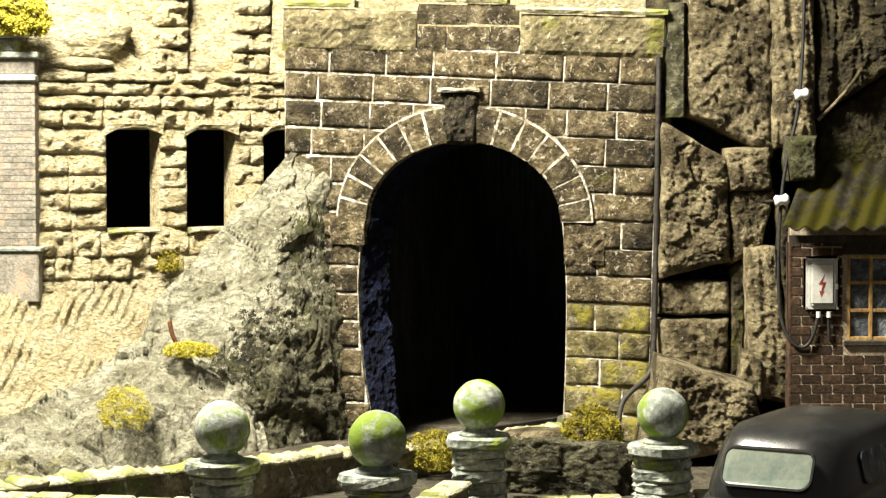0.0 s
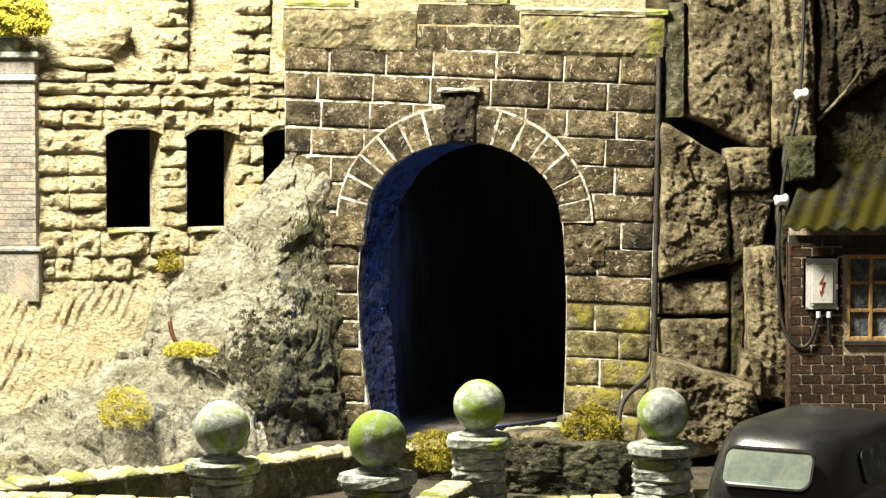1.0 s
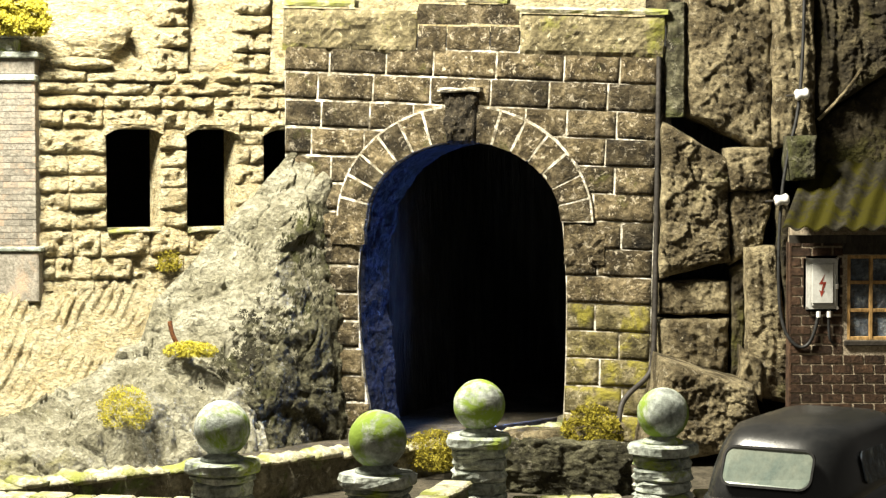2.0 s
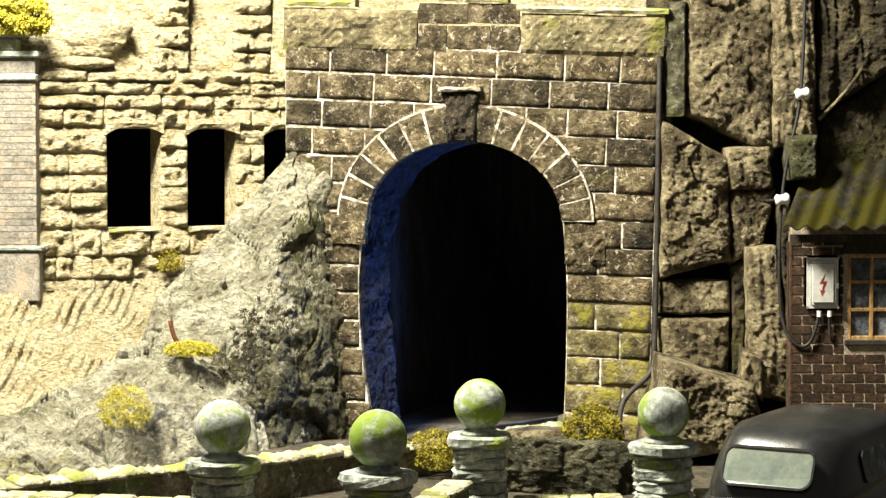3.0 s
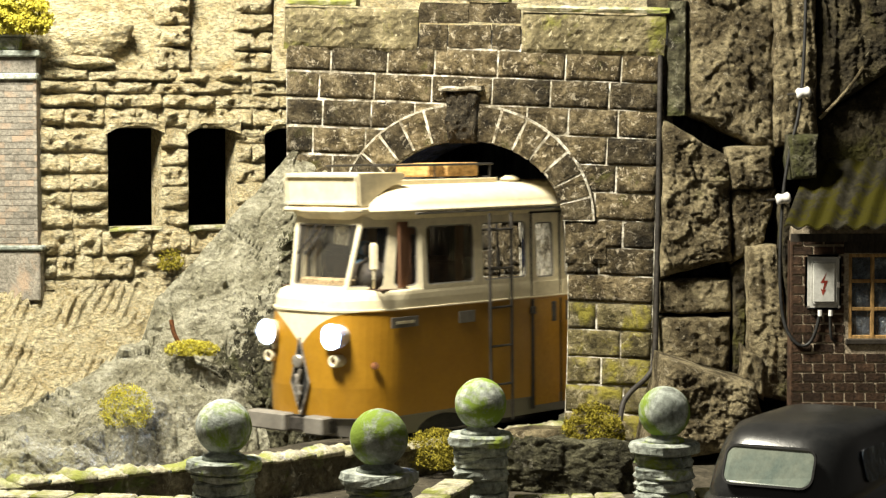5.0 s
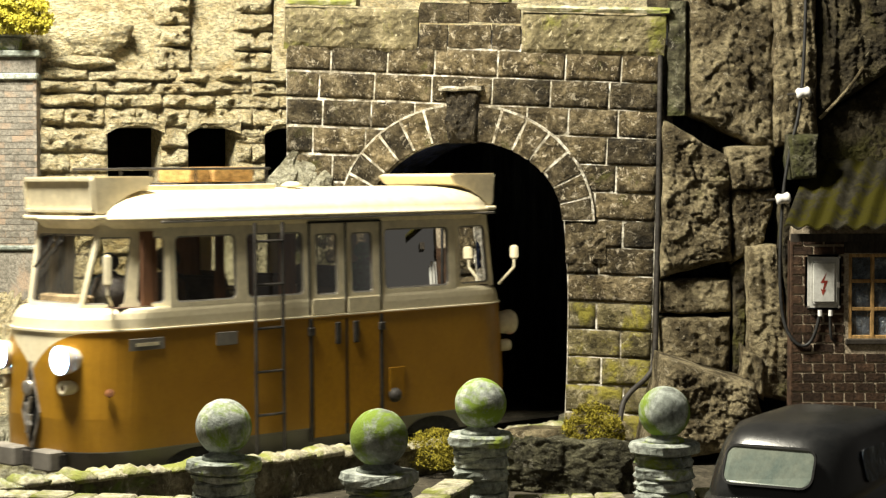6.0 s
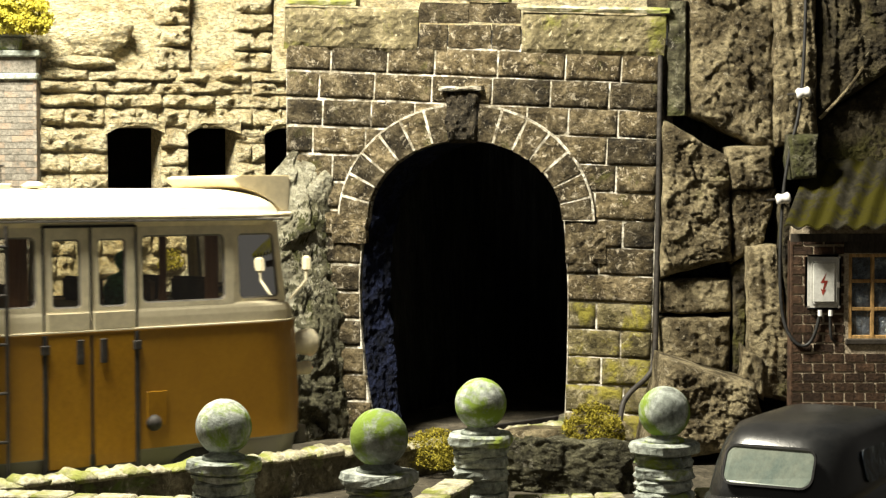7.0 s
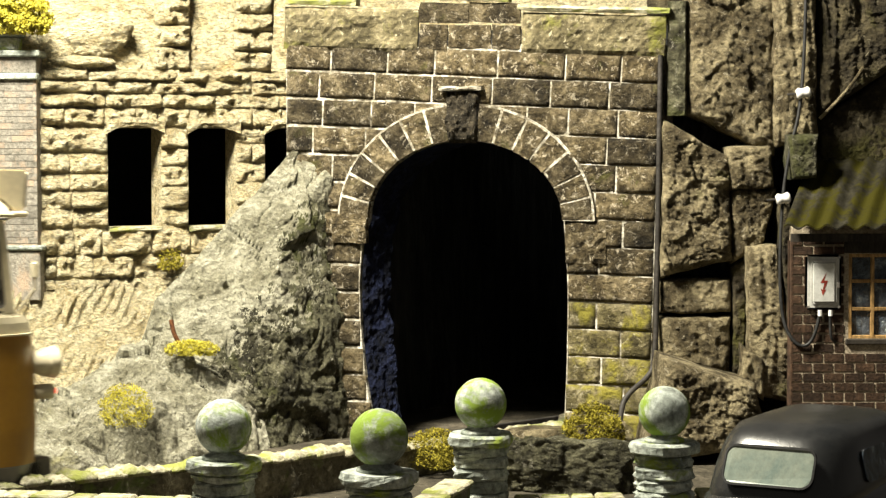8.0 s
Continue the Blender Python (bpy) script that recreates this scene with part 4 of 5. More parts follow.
def quad_rock(name, label, corners, y, depth, seed, amp, mat, ribs):
    """A standing rock between four corners (upper two, lower two), swelling out from the plane y."""
    tl, tr, br, bl = [Vector((c[0], 0, c[1])) for c in corners]
    off = Vector((seed * 4.3, seed * 1.9, seed * 2.7))
    nx = max(14, min(90, int((tr - tl).length / 0.018)))
    nz = max(14, min(130, int((bl - tl).length / 0.018)))
    bm = bmesh.new()
    rows = []
    for j in range(nz + 1):
        row = []
        for i in range(nx + 1):
            a, c = i / nx, j / nz
            p = tl.lerp(tr, a * 1.06 - 0.03).lerp(bl.lerp(br, a * 1.06 - 0.03), c)
            e = (1 - abs(2 * a - 1) ** 9) * (1 - abs(2 * c - 1) ** 14)
            q = p * 2.4 + off
            h = rock_relief(q) if not ribs else rock_relief(q) * 0.6 + ribs * (0.5 - abs(noise.noise(Vector((p.x * 9 + 0.5 * p.z, seed, p.z * 0.8)))) * 1.6)
            p += noise.noise_vector(q * 1.5) * 0.03
            p.y = y - depth * (0.45 + 0.55 * e ** 0.6) - (0.85 * amp * h + 0.018 * fbm(p * 9 + off, 5, 0.4)) * (0.5 + 0.5 * e)
            row.append(bm.verts.new(p))
        rows.append(row)
    for j in range(nz):
        for i in range(nx):
            bm.faces.new((rows[j][i], rows[j][i + 1], rows[j + 1][i + 1], rows[j + 1][i]))
    rim = rows[0] + [r[-1] for r in rows[1:]] + list(reversed(rows[-1][:-1])) + [r[0] for r in reversed(rows[1:-1])]
    back = [bm.verts.new((v.co.x, y + 0.5, v.co.z)) for v in rim]
    for i in range(len(rim)):
        k = (i + 1) % len(rim)
        bm.faces.new((rim[i], back[i], back[k], rim[k]))
    bm.faces.new(back)
    return tagged(part(name, bm, mat, smooth=True), label, "rock")


quad_rock("rock_mass", "rough pale brown rock above the dark cleft", ((3.12, 6.03), (4.21, 6.03), (4.19, 3.69), (3.14, 4.21)), 25.75, 0.30, 2, 0.10, "brown_rock", 0.0)
quad_rock("rock", "pale brown rock knob under the cleft", ((3.60, 3.79), (4.16, 3.84), (4.19, 3.27), (3.65, 3.24)), 25.70, 0.32, 3, 0.09, "brown_rock", 0.0)
quad_rock("rock_slab", "leaf-shaped brown rock slab with a slanting top", ((2.81, 4.15), (3.62, 3.68), (3.66, 2.35), (2.77, 2.14)), 25.68, 0.30, 4, 0.12, "brown_rock", 0.0)
quad_rock("rock_column", "brown rock column beside the slab", ((3.69, 3.26), (4.23, 3.28), (4.06, 2.47), (3.69, 2.30)), 25.70, 0.22, 5, 0.08, "brown_rock", 0.0)
quad_rock("rock_block", "square brown rock block under the slab", ((2.79, 2.11), (3.66, 2.13), (3.64, 1.68), (2.79, 1.68)), 25.70, 0.20, 6, 0.05, "brown_rock", 0.0)
quad_rock("rock_block", "mossy brown rock block low beside the portal", ((2.78, 1.64), (3.65, 1.64), (3.64, 0.88), (2.80, 1.01)), 25.68, 0.20, 7, 0.05, "brown_rock", 0.0)
# this pillar's dark colour carries the shade of the recess
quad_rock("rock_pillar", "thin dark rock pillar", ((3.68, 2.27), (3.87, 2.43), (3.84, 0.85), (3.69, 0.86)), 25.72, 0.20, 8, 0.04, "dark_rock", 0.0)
quad_rock("rock_pillar", "tall pale ridged rock pillar", ((3.85, 2.56), (4.21, 2.56), (4.48, 0.51), (3.90, 0.68)), 25.50, 0.25, 9, 0.11, "brown_rock", 0.5)
quad_rock("rock", "small rounded pale rock knob", ((3.78, 1.31), (4.02, 1.12), (4.05, 0.61), (3.75, 0.80)), 25.35, 0.20, 10, 0.06, "brown_rock", 0.0)
quad_rock("rock_boulder", "lit brown boulder with slanting strata", ((2.72, 1.20), (3.83, 0.86), (4.02, 0.07), (2.46, -0.14)), 25.10, 0.55, 11, 0.14, "brown_rock", 0.0)
quad_rock("rock_pillar", "tall striated rock pillar behind the cable", ((4.19, 6.02), (4.70, 6.02), (4.74, 3.92), (4.20, 3.79)), 25.62, 0.25, 12, 0.06, "brown_rock", 1.0)
# shade of the recess beside the shed is put into this column's colour
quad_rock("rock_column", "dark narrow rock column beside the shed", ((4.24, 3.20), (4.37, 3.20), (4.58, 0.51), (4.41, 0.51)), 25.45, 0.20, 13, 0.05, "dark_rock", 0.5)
quad_rock("rock_shelf", "dark stone shelf block under the pillar", ((4.33, 3.95), (4.69, 3.95), (4.68, 3.40), (4.36, 3.37)), 25.30, 0.25, 14, 0.03, "dim_rock", 0.6)
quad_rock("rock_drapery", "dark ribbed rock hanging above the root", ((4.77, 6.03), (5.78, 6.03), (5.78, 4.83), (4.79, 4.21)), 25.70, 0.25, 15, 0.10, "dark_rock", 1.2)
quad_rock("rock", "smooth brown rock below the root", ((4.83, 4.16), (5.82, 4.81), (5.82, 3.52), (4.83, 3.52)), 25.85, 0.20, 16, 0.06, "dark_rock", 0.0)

# ---- shed ----
shed = thing("brick_shed", "red brick shed with mossy corrugated tin roof", "shed", at(0, 25.0, 0))
bm = bmesh.new()
for a in ((4.36, 5.06, -0.2, 2.95), (5.92, 7.2, -0.2, 2.95), (5.06, 5.92, -0.2, 1.40), (5.06, 5.92, 2.46, 2.95)):
    box(bm, a[0], a[1], 0.0, 0.25, a[2], a[3])
part("wall", bm, "shed_mortar", shed)
part("wall", boxm(4.36, 4.6, 0.25, 2.0, -0.2, 2.95), "brick", shed)
part("corner_brickwork", boxm(4.34, 4.362, -0.014, 0.25, -0.2, 2.62), "brick", shed)
part("lintel", boxm(5.0, 6.0, -0.03, 0.1, 2.47, 2.62, 0.01), "dark_wood", shed, "dark wooden lintel")
win = part("window", boxm(5.06, 5.92, 0.10, 0.13, 1.40, 2.46), "dark_wood", shed, "ochre-framed window with blue panes")
for x in (5.08, 5.36, 5.64, 5.92):
    part("glazing_bar", boxm(x - 0.022, x + 0.022, 0.0, 0.1, 1.40, 2.46, 0.006), "wood_frame", win)
for z in (1.42, 1.77, 2.12, 2.44):
    part("glazing_bar", boxm(5.08, 5.92, 0.005, 0.095, z - 0.022, z + 0.022, 0.006), "wood_frame", win)
for i in range(3):
    for j in range(3):
        part("pane", boxm(5.10 + i * 0.28, 5.34 + i * 0.28, 0.05, 0.06, 1.44 + j * 0.35, 1.75 + j * 0.35), "dark_glass", win)
part("window_sill", boxm(5.02, 5.98, -0.05, 0.1, 1.33, 1.395, 0.01), "dark_wood", shed)


def tin_roof():
    bm = bmesh.new()
    nx, ny = 150, 6
    rows = []
    for j in range(ny + 1):
        k = j / ny
        row = []
        for i in range(nx + 1):
            x = 4.17 + 0.7 * k + i / nx * 2.9
            w = 0.028 * math.cos((x - 0.7 * k) * 2 * math.pi / 0.235)
            row.append((x, 24.55 + 1.5 * k, 2.82 + 1.12 * k + w + 0.015 * noise.noise(Vector((x * 2, k * 3, 0)))))
        rows.append([bm.verts.new(p) for p in row])
    low = [[bm.verts.new(v.co - Vector((0, 0, 0.02))) for v in r] for r in rows]
    for j in range(ny):
        for i in range(nx):
            bm.faces.new((rows[j][i], rows[j][i + 1], rows[j + 1][i + 1], rows[j + 1][i]))
            bm.faces.new((low[j][i], low[j + 1][i], low[j + 1][i + 1], low[j][i + 1]))
    for i in range(nx):
        bm.faces.new((rows[0][i], low[0][i], low[0][i + 1], rows[0][i + 1]))
    for j in range(ny):
        bm.faces.new((rows[j][0], rows[j + 1][0], low[j + 1][0], low[j][0]))
    return bm


part("roof", tin_roof(), "tin", shed, "mossy corrugated tin roof", m=at(0, -25.0, 0))
part("eaves_board", boxm(4.3, 7.0, -0.25, -0.18, 2.62, 2.72), "dark_wood", shed)

# switch box with cable
sb = thing("switch_box", "grey electrical switch box with red lightning mark", "switch box", at(4.73, 24.975, 2.11))
yb = 0.0
part("back_plate", boxm(-0.225, 0.225, -0.06, yb, -0.345, 0.345, 0.03, 2), "box_grey", sb)
part("lid", boxm(-0.165, 0.16, -0.11, -0.055, -0.27, 0.275, 0.035, 3), "box_grey", sb)
for x in (-0.19, 0.19):
    for z in (-0.305, 0.31):
        bm = bmesh.new()
        rod(bm, (x, -0.075, z), (x, -0.055, z), 0.018, 8)
        part("screw", bm, "steel", sb)
bm = bmesh.new()
f = [bm.verts.new((x, -0.1135, z)) for x, z in ((0.03, 0.13), (-0.05, -0.005), (0.0, -0.005), (-0.02, -0.09), (-0.045, -0.075), (-0.02, -0.16), (0.025, -0.085), (0.0, -0.09), (0.045, 0.025), (-0.005, 0.025))]
bm.faces.new(f)
part("lightning_mark", bm, "red_mark", sb, "red lightning mark")
part("latch", boxm(0.165, 0.20, -0.1, -0.05, -0.07, 0.0, 0.008), "steel", sb)
for x in (-0.04, 0.09):
    bm = bmesh.new()
    rod(bm, (x, -0.05, -0.345), (x, -0.05, -0.42), 0.028, 10)
    part("gland", bm, "porcelain", sb)


def tube(name, pts, r, mat, label, category):
    cu = bpy.data.curves.new(name, "CURVE")
    cu.dimensions, cu.bevel_depth, cu.bevel_resolution, cu.use_fill_caps = "3D", r * SC, 2, True
    sp = cu.splines.new("NURBS")
    sp.points.add(len(pts) - 1)
    for p, c in zip(sp.points, pts):
        p.co = (c[0] * SC, c[1] * SC, c[2] * SC, 1)
    sp.use_endpoint_u, sp.order_u, sp.resolution_u = True, 3, 8
    cu.materials.append(M[mat])
    me = bpy.data.meshes.new_from_object(bpy.data.objects.new(name, cu))
    return tagged(new(name, me), label, category)


tube("cable", [(4.56, 25.3, 5.8), (4.53, 25.2, 4.47), (4.33, 25.15, 3.7), (4.24, 25.1, 3.15), (4.2, 25.05, 2.2), (4.24, 25.0, 1.55), (4.45, 24.95, 1.27), (4.64, 24.94, 1.4), (4.69, 24.94, 1.73)], 0.022, "cable", "black cable looping down to the switch box", "cable")
tube("cable", [(4.82, 24.94, 1.73), (4.82, 24.94, 1.5), (4.85, 24.96, 1.38), (4.9, 25.0, 1.36)], 0.018, "cable", "short black cable below the switch box", "cable")
for x, y, z in ((4.51, 25.16, 4.47), (4.24, 25.02, 3.15)):
    ins = thing("insulator", "white porcelain insulator holding the black cable", "insulator", at(x, y, z), group="cable insulators")
    bm = bmesh.new()
    lathe(bm, [(0.05, -0.09), (0.075, -0.06), (0.06, -0.02), (0.06, 0.02), (0.075, 0.06), (0.05, 0.09)], 14, Matrix.Rotation(radians(80), 4, "Y"))
    part("spool", bm, "porcelain", ins, smooth=True)
    bm = bmesh.new()
    rod(bm, (-0.2, 0.02, -0.02), (0, 0, 0), 0.014, 6)
    rod(bm, (0, 0.0, 0), (0, 0.6, 0), 0.014, 6)
    part("pin", bm, "iron", ins)
tube("conduit", [(2.76, 25.50, 4.96), (2.74, 25.50, 3.52), (2.72, 25.50, 2.09), (2.70, 25.48, 1.08), (2.62, 25.40, 0.89), (2.31, 25.20, 0.68), (2.22, 25.10, 0.48), (2.18, 25.00, 0.00)], 0.035, "iron", "dark iron conduit along the portal's edge", "conduit")
tube("root", [(4.75, 25.35, 4.15), (5.0, 25.3, 4.4), (5.25, 25.4, 4.7), (5.5, 25.5, 5.1), (5.7, 25.7, 5.6)], 0.022, "brown_rock", "bare grey root across the rock", "root")

# ---- plants ----
def bush(name, x, y, z, rx, ry, rz, n, mat, label, seed, size=0.03):
    def spread(r):
        while True:
            p = Vector((r.uniform(-1, 1), r.uniform(-1, 1), r.uniform(-0.6, 1)))
            if p.length < 1 and fbm(p * 2.6 + Vector((seed, 0, 0))) > 0.02:
                return (p.x * rx, p.y * ry, p.z * rz)
    return tagged(part(name, clumps(int(n * 2.2), spread, seed, size * 0.68), mat, m=at(x, y, z)), label, "bush", kind="stuff")


bush("bush", 1.85, 24.75, 0.22, 0.40, 0.35, 0.42, 2600, "olive", "olive yellow scrubby bush beside the portal", 1, 0.018)
bush("bush", -0.1, 24.0, 0.12, 0.42, 0.4, 0.30, 2200, "olive", "yellow scrub on the parapet wall", 2, 0.015)
bush("moss_tuft", -3.25, 25.85, 1.2, 0.36, 0.16, 0.13, 1300, "moss", "bright yellow moss in a rock hollow", 3, 0.014)
bush("moss_tuft", -3.95, 24.75, 0.55, 0.36, 0.3, 0.34, 1500, "moss", "yellow moss tuft on the rock foot", 4, 0.012)
bush("foliage", -5.85, 27.7, 5.62, 0.5, 0.3, 0.38, 3000, "moss", "yellow foliage on the cliff top", 5, 0.025)
bush("moss_tuft", 3.15, 26.0, 5.55, 0.15, 0.15, 0.1, 150, "moss", "yellow moss tuft on the portal corner", 6, 0.02)
bush("moss_tuft", -3.9, 28.7, 2.2, 0.2, 0.1, 0.2, 200, "olive", "green moss in the cliff joints", 7, 0.02)
tube("rusty_stake", [(-3.36, 25.95, 1.12), (-3.42, 25.93, 1.27), (-3.50, 25.9, 1.42), (-3.52, 25.9, 1.58)], 0.03, "rust", "bent rusty iron stake in the rock", "stake")

# ---- shed bricks ----
rs = random.Random(71)
row = 0
z = 0.0
while z < 2.6:
    x = 4.36 - (0.13 if row % 2 else 0.0)
    while x < 6.4:
        x0, x1 = max(4.36, x) + 0.004, x + 0.238
        hits = x1 > 5.02 and x0 < 5.96 and z + 0.11 > 1.32 and z < 2.63
        if hits and x0 < 5.0:
            x1, hits = 5.0, False
        if not hits and x1 - x0 > 0.06:
            part("brick", boxm(x0, x1, -0.008 - rs.uniform(0, 0.008), 0.01, z + 0.016, z + 0.110), "brick", shed)
        x += 0.262
    z += 0.122
    row += 1


# ---- railcar ----
railcar = thing("railcar", "orange and cream narrow-gauge railcar with lit headlamps", "railcar")


def planform(xr, xf, hw, r, n=14):
    return [(x + (xf + xr) / 2, y) for x, y in rounded_rect(xf - xr, 2 * hw, r, n)]


def plan_loft(levels, cap=True):
    bm = bmesh.new()
    rings = [[bm.verts.new((x, y, z)) for x, y in planform(xr, xf, hw, r)] for z, xr, xf, hw, r in levels]
    for a, b in zip(rings, rings[1:]):
        for i in range(len(a)):
            k = (i + 1) % len(a)
            bm.faces.new((a[i], a[k], b[k], b[i]))
    if cap:
        bm.faces.new(list(reversed(rings[0])))
        bm.faces.new(rings[-1])
    return bm


body = part("body", plan_loft([(0.31, -3.78, 2.90, 0.965, 0.66), (0.53, -3.84, 2.95, 0.975, 0.68), (0.535, -3.87, 2.98, 0.995, 0.70), (0.9, -3.90, 3.01, 1.0, 0.74), (1.5, -3.90, 3.01, 1.0, 0.80),
                        (1.82, -3.88, 2.99, 1.0, 0.82), (1.825, -3.90, 3.01, 1.014, 0.83), (1.85, -3.90, 3.01, 1.014, 0.83), (1.855, -3.87, 2.98, 1.0, 0.82), (1.96, -3.85, 2.96, 1.0, 0.82),
                        (2.02, -3.80, 2.91, 0.997, 0.80), (2.055, -3.68, 2.84, 0.992, 0.76), (2.075, -3.52, 2.74, 0.985, 0.72)]), "two_tone", railcar, "orange lower body with cream belt", smooth=False)
part("floor", boxm(-3.3, 2.5, -0.9, 0.9, 2.07, 2.082), "seat", railcar)
roof = part("roof", plan_loft([(2.93, -3.46, 2.55, 0.96, 0.75), (3.0, -3.64, 2.62, 0.985, 0.78), (3.02, -3.67, 2.66, 1.02, 0.8), (3.055, -3.67, 2.66, 1.02, 0.8), (3.06, -3.65, 2.63, 0.995, 0.8),
                        (3.12, -3.63, 2.61, 0.985, 0.8), (3.19, -3.58, 2.56, 0.93, 0.8), (3.25, -3.48, 2.46, 0.84, 0.75), (3.30, -3.34, 2.34, 0.70, 0.65), (3.335, -3.0, 2.16, 0.5, 0.4), (3.35, -2.7, 1.9, 0.22, 0.2)]), "white_roof", railcar, "cream rounded roof", smooth=True)


def window_cell(name, p00, p10, p01, p11, l, r, b, t, rad, mat="cream", pane="glass", thick=0.05):
    """A panel with a rounded window in it, between four corners (lower two, upper two)."""
    p00, p10, p01, p11 = Vector(p00), Vector(p10), Vector(p01), Vector(p11)
    w, h = (p10 - p00).length, (p01 - p00).length
    nrm = (p10 - p00).cross(p01 - p00).normalized()
    mid = (p00 + p10 + p01 + p11) / 4
    if nrm.dot(Vector((mid.x + 0.37, mid.y * 3, 0))) > 0:
        nrm = -nrm

    def put(x, z, d):
        a, c = x / w, z / h
        return p00 * (1 - a) * (1 - c) + p10 * a * (1 - c) + p01 * (1 - a) * c + p11 * a * c + nrm * d

    hw, hh = w - l - r, h - b - t
    n = 6
    inner = [(x + l + hw / 2, z + b + hh / 2) for x, z in rounded_rect(hw, hh, rad, n)]
    outer = []
    for c, (X, Z) in enumerate(((w, h), (0, h), (0, 0), (w, 0))):
        for i in range(n + 1):
            x, z = inner[c * (n + 1) + i]
            side_first = c in (0, 2)
            if i == n // 2:
                outer.append((X, Z))
            elif (i < n // 2) == side_first:
                outer.append((X, z))
            else:
                outer.append((x, Z))
    bm = bmesh.new()
    L = [[bm.verts.new(put(x, z, d)) for x, z in pts] for pts, d in ((outer, thick), (outer, 0), (inner, 0), (inner, thick))]
    for a, c in zip(L, L[1:] + L[:1]):
        for i in range(len(a)):
            k = (i + 1) % len(a)
            bm.faces.new((a[i], a[k], c[k], c[i]))
    fr = part(name, bm, mat, railcar)
    in2 = [(x + l + hw / 2, z + b + hh / 2) for x, z in rounded_rect(hw - 0.036, hh - 0.036, max(0.02, rad - 0.018), n)]
    bm = bmesh.new()
    L = [[bm.verts.new(put(x, z, d)) for x, z in pts] for pts, d in ((inner, 0.004), (in2, 0.012), (in2, 0.03), (inner, 0.03))]
    for a, c in zip(L, L[1:] + L[:1]):
        for i in range(len(a)):
            k = (i + 1) % len(a)
            bm.faces.new((a[i], a[k], c[k], c[i]))
    part("gasket", bm, "skirt", fr)
    bm = bmesh.new()
    bm.faces.new([bm.verts.new(put(x, z, 0.022)) for x, z in inner])
    g = part("pane", bm, pane, fr)
    g.visible_shadow = False
    return fr


ZB, ZT = 2.06, 2.97


def side_pt(x, z, sg):
    return (x, sg * (0.992 - 0.035 * (z - ZB)), z)


def side_cell(name, x0, x1, h0, h1, sg, b=0.05, t=0.13, rad=0.07, mat="cream"):
    lo, hi = max(x0, x1), min(x0, x1)
    return window_cell(name, side_pt(lo, ZB, sg), side_pt(hi, ZB, sg), side_pt(lo, ZT, sg), side_pt(hi, ZT, sg), lo - max(h0, h1), min(h0, h1) - hi, b, t, rad, mat)


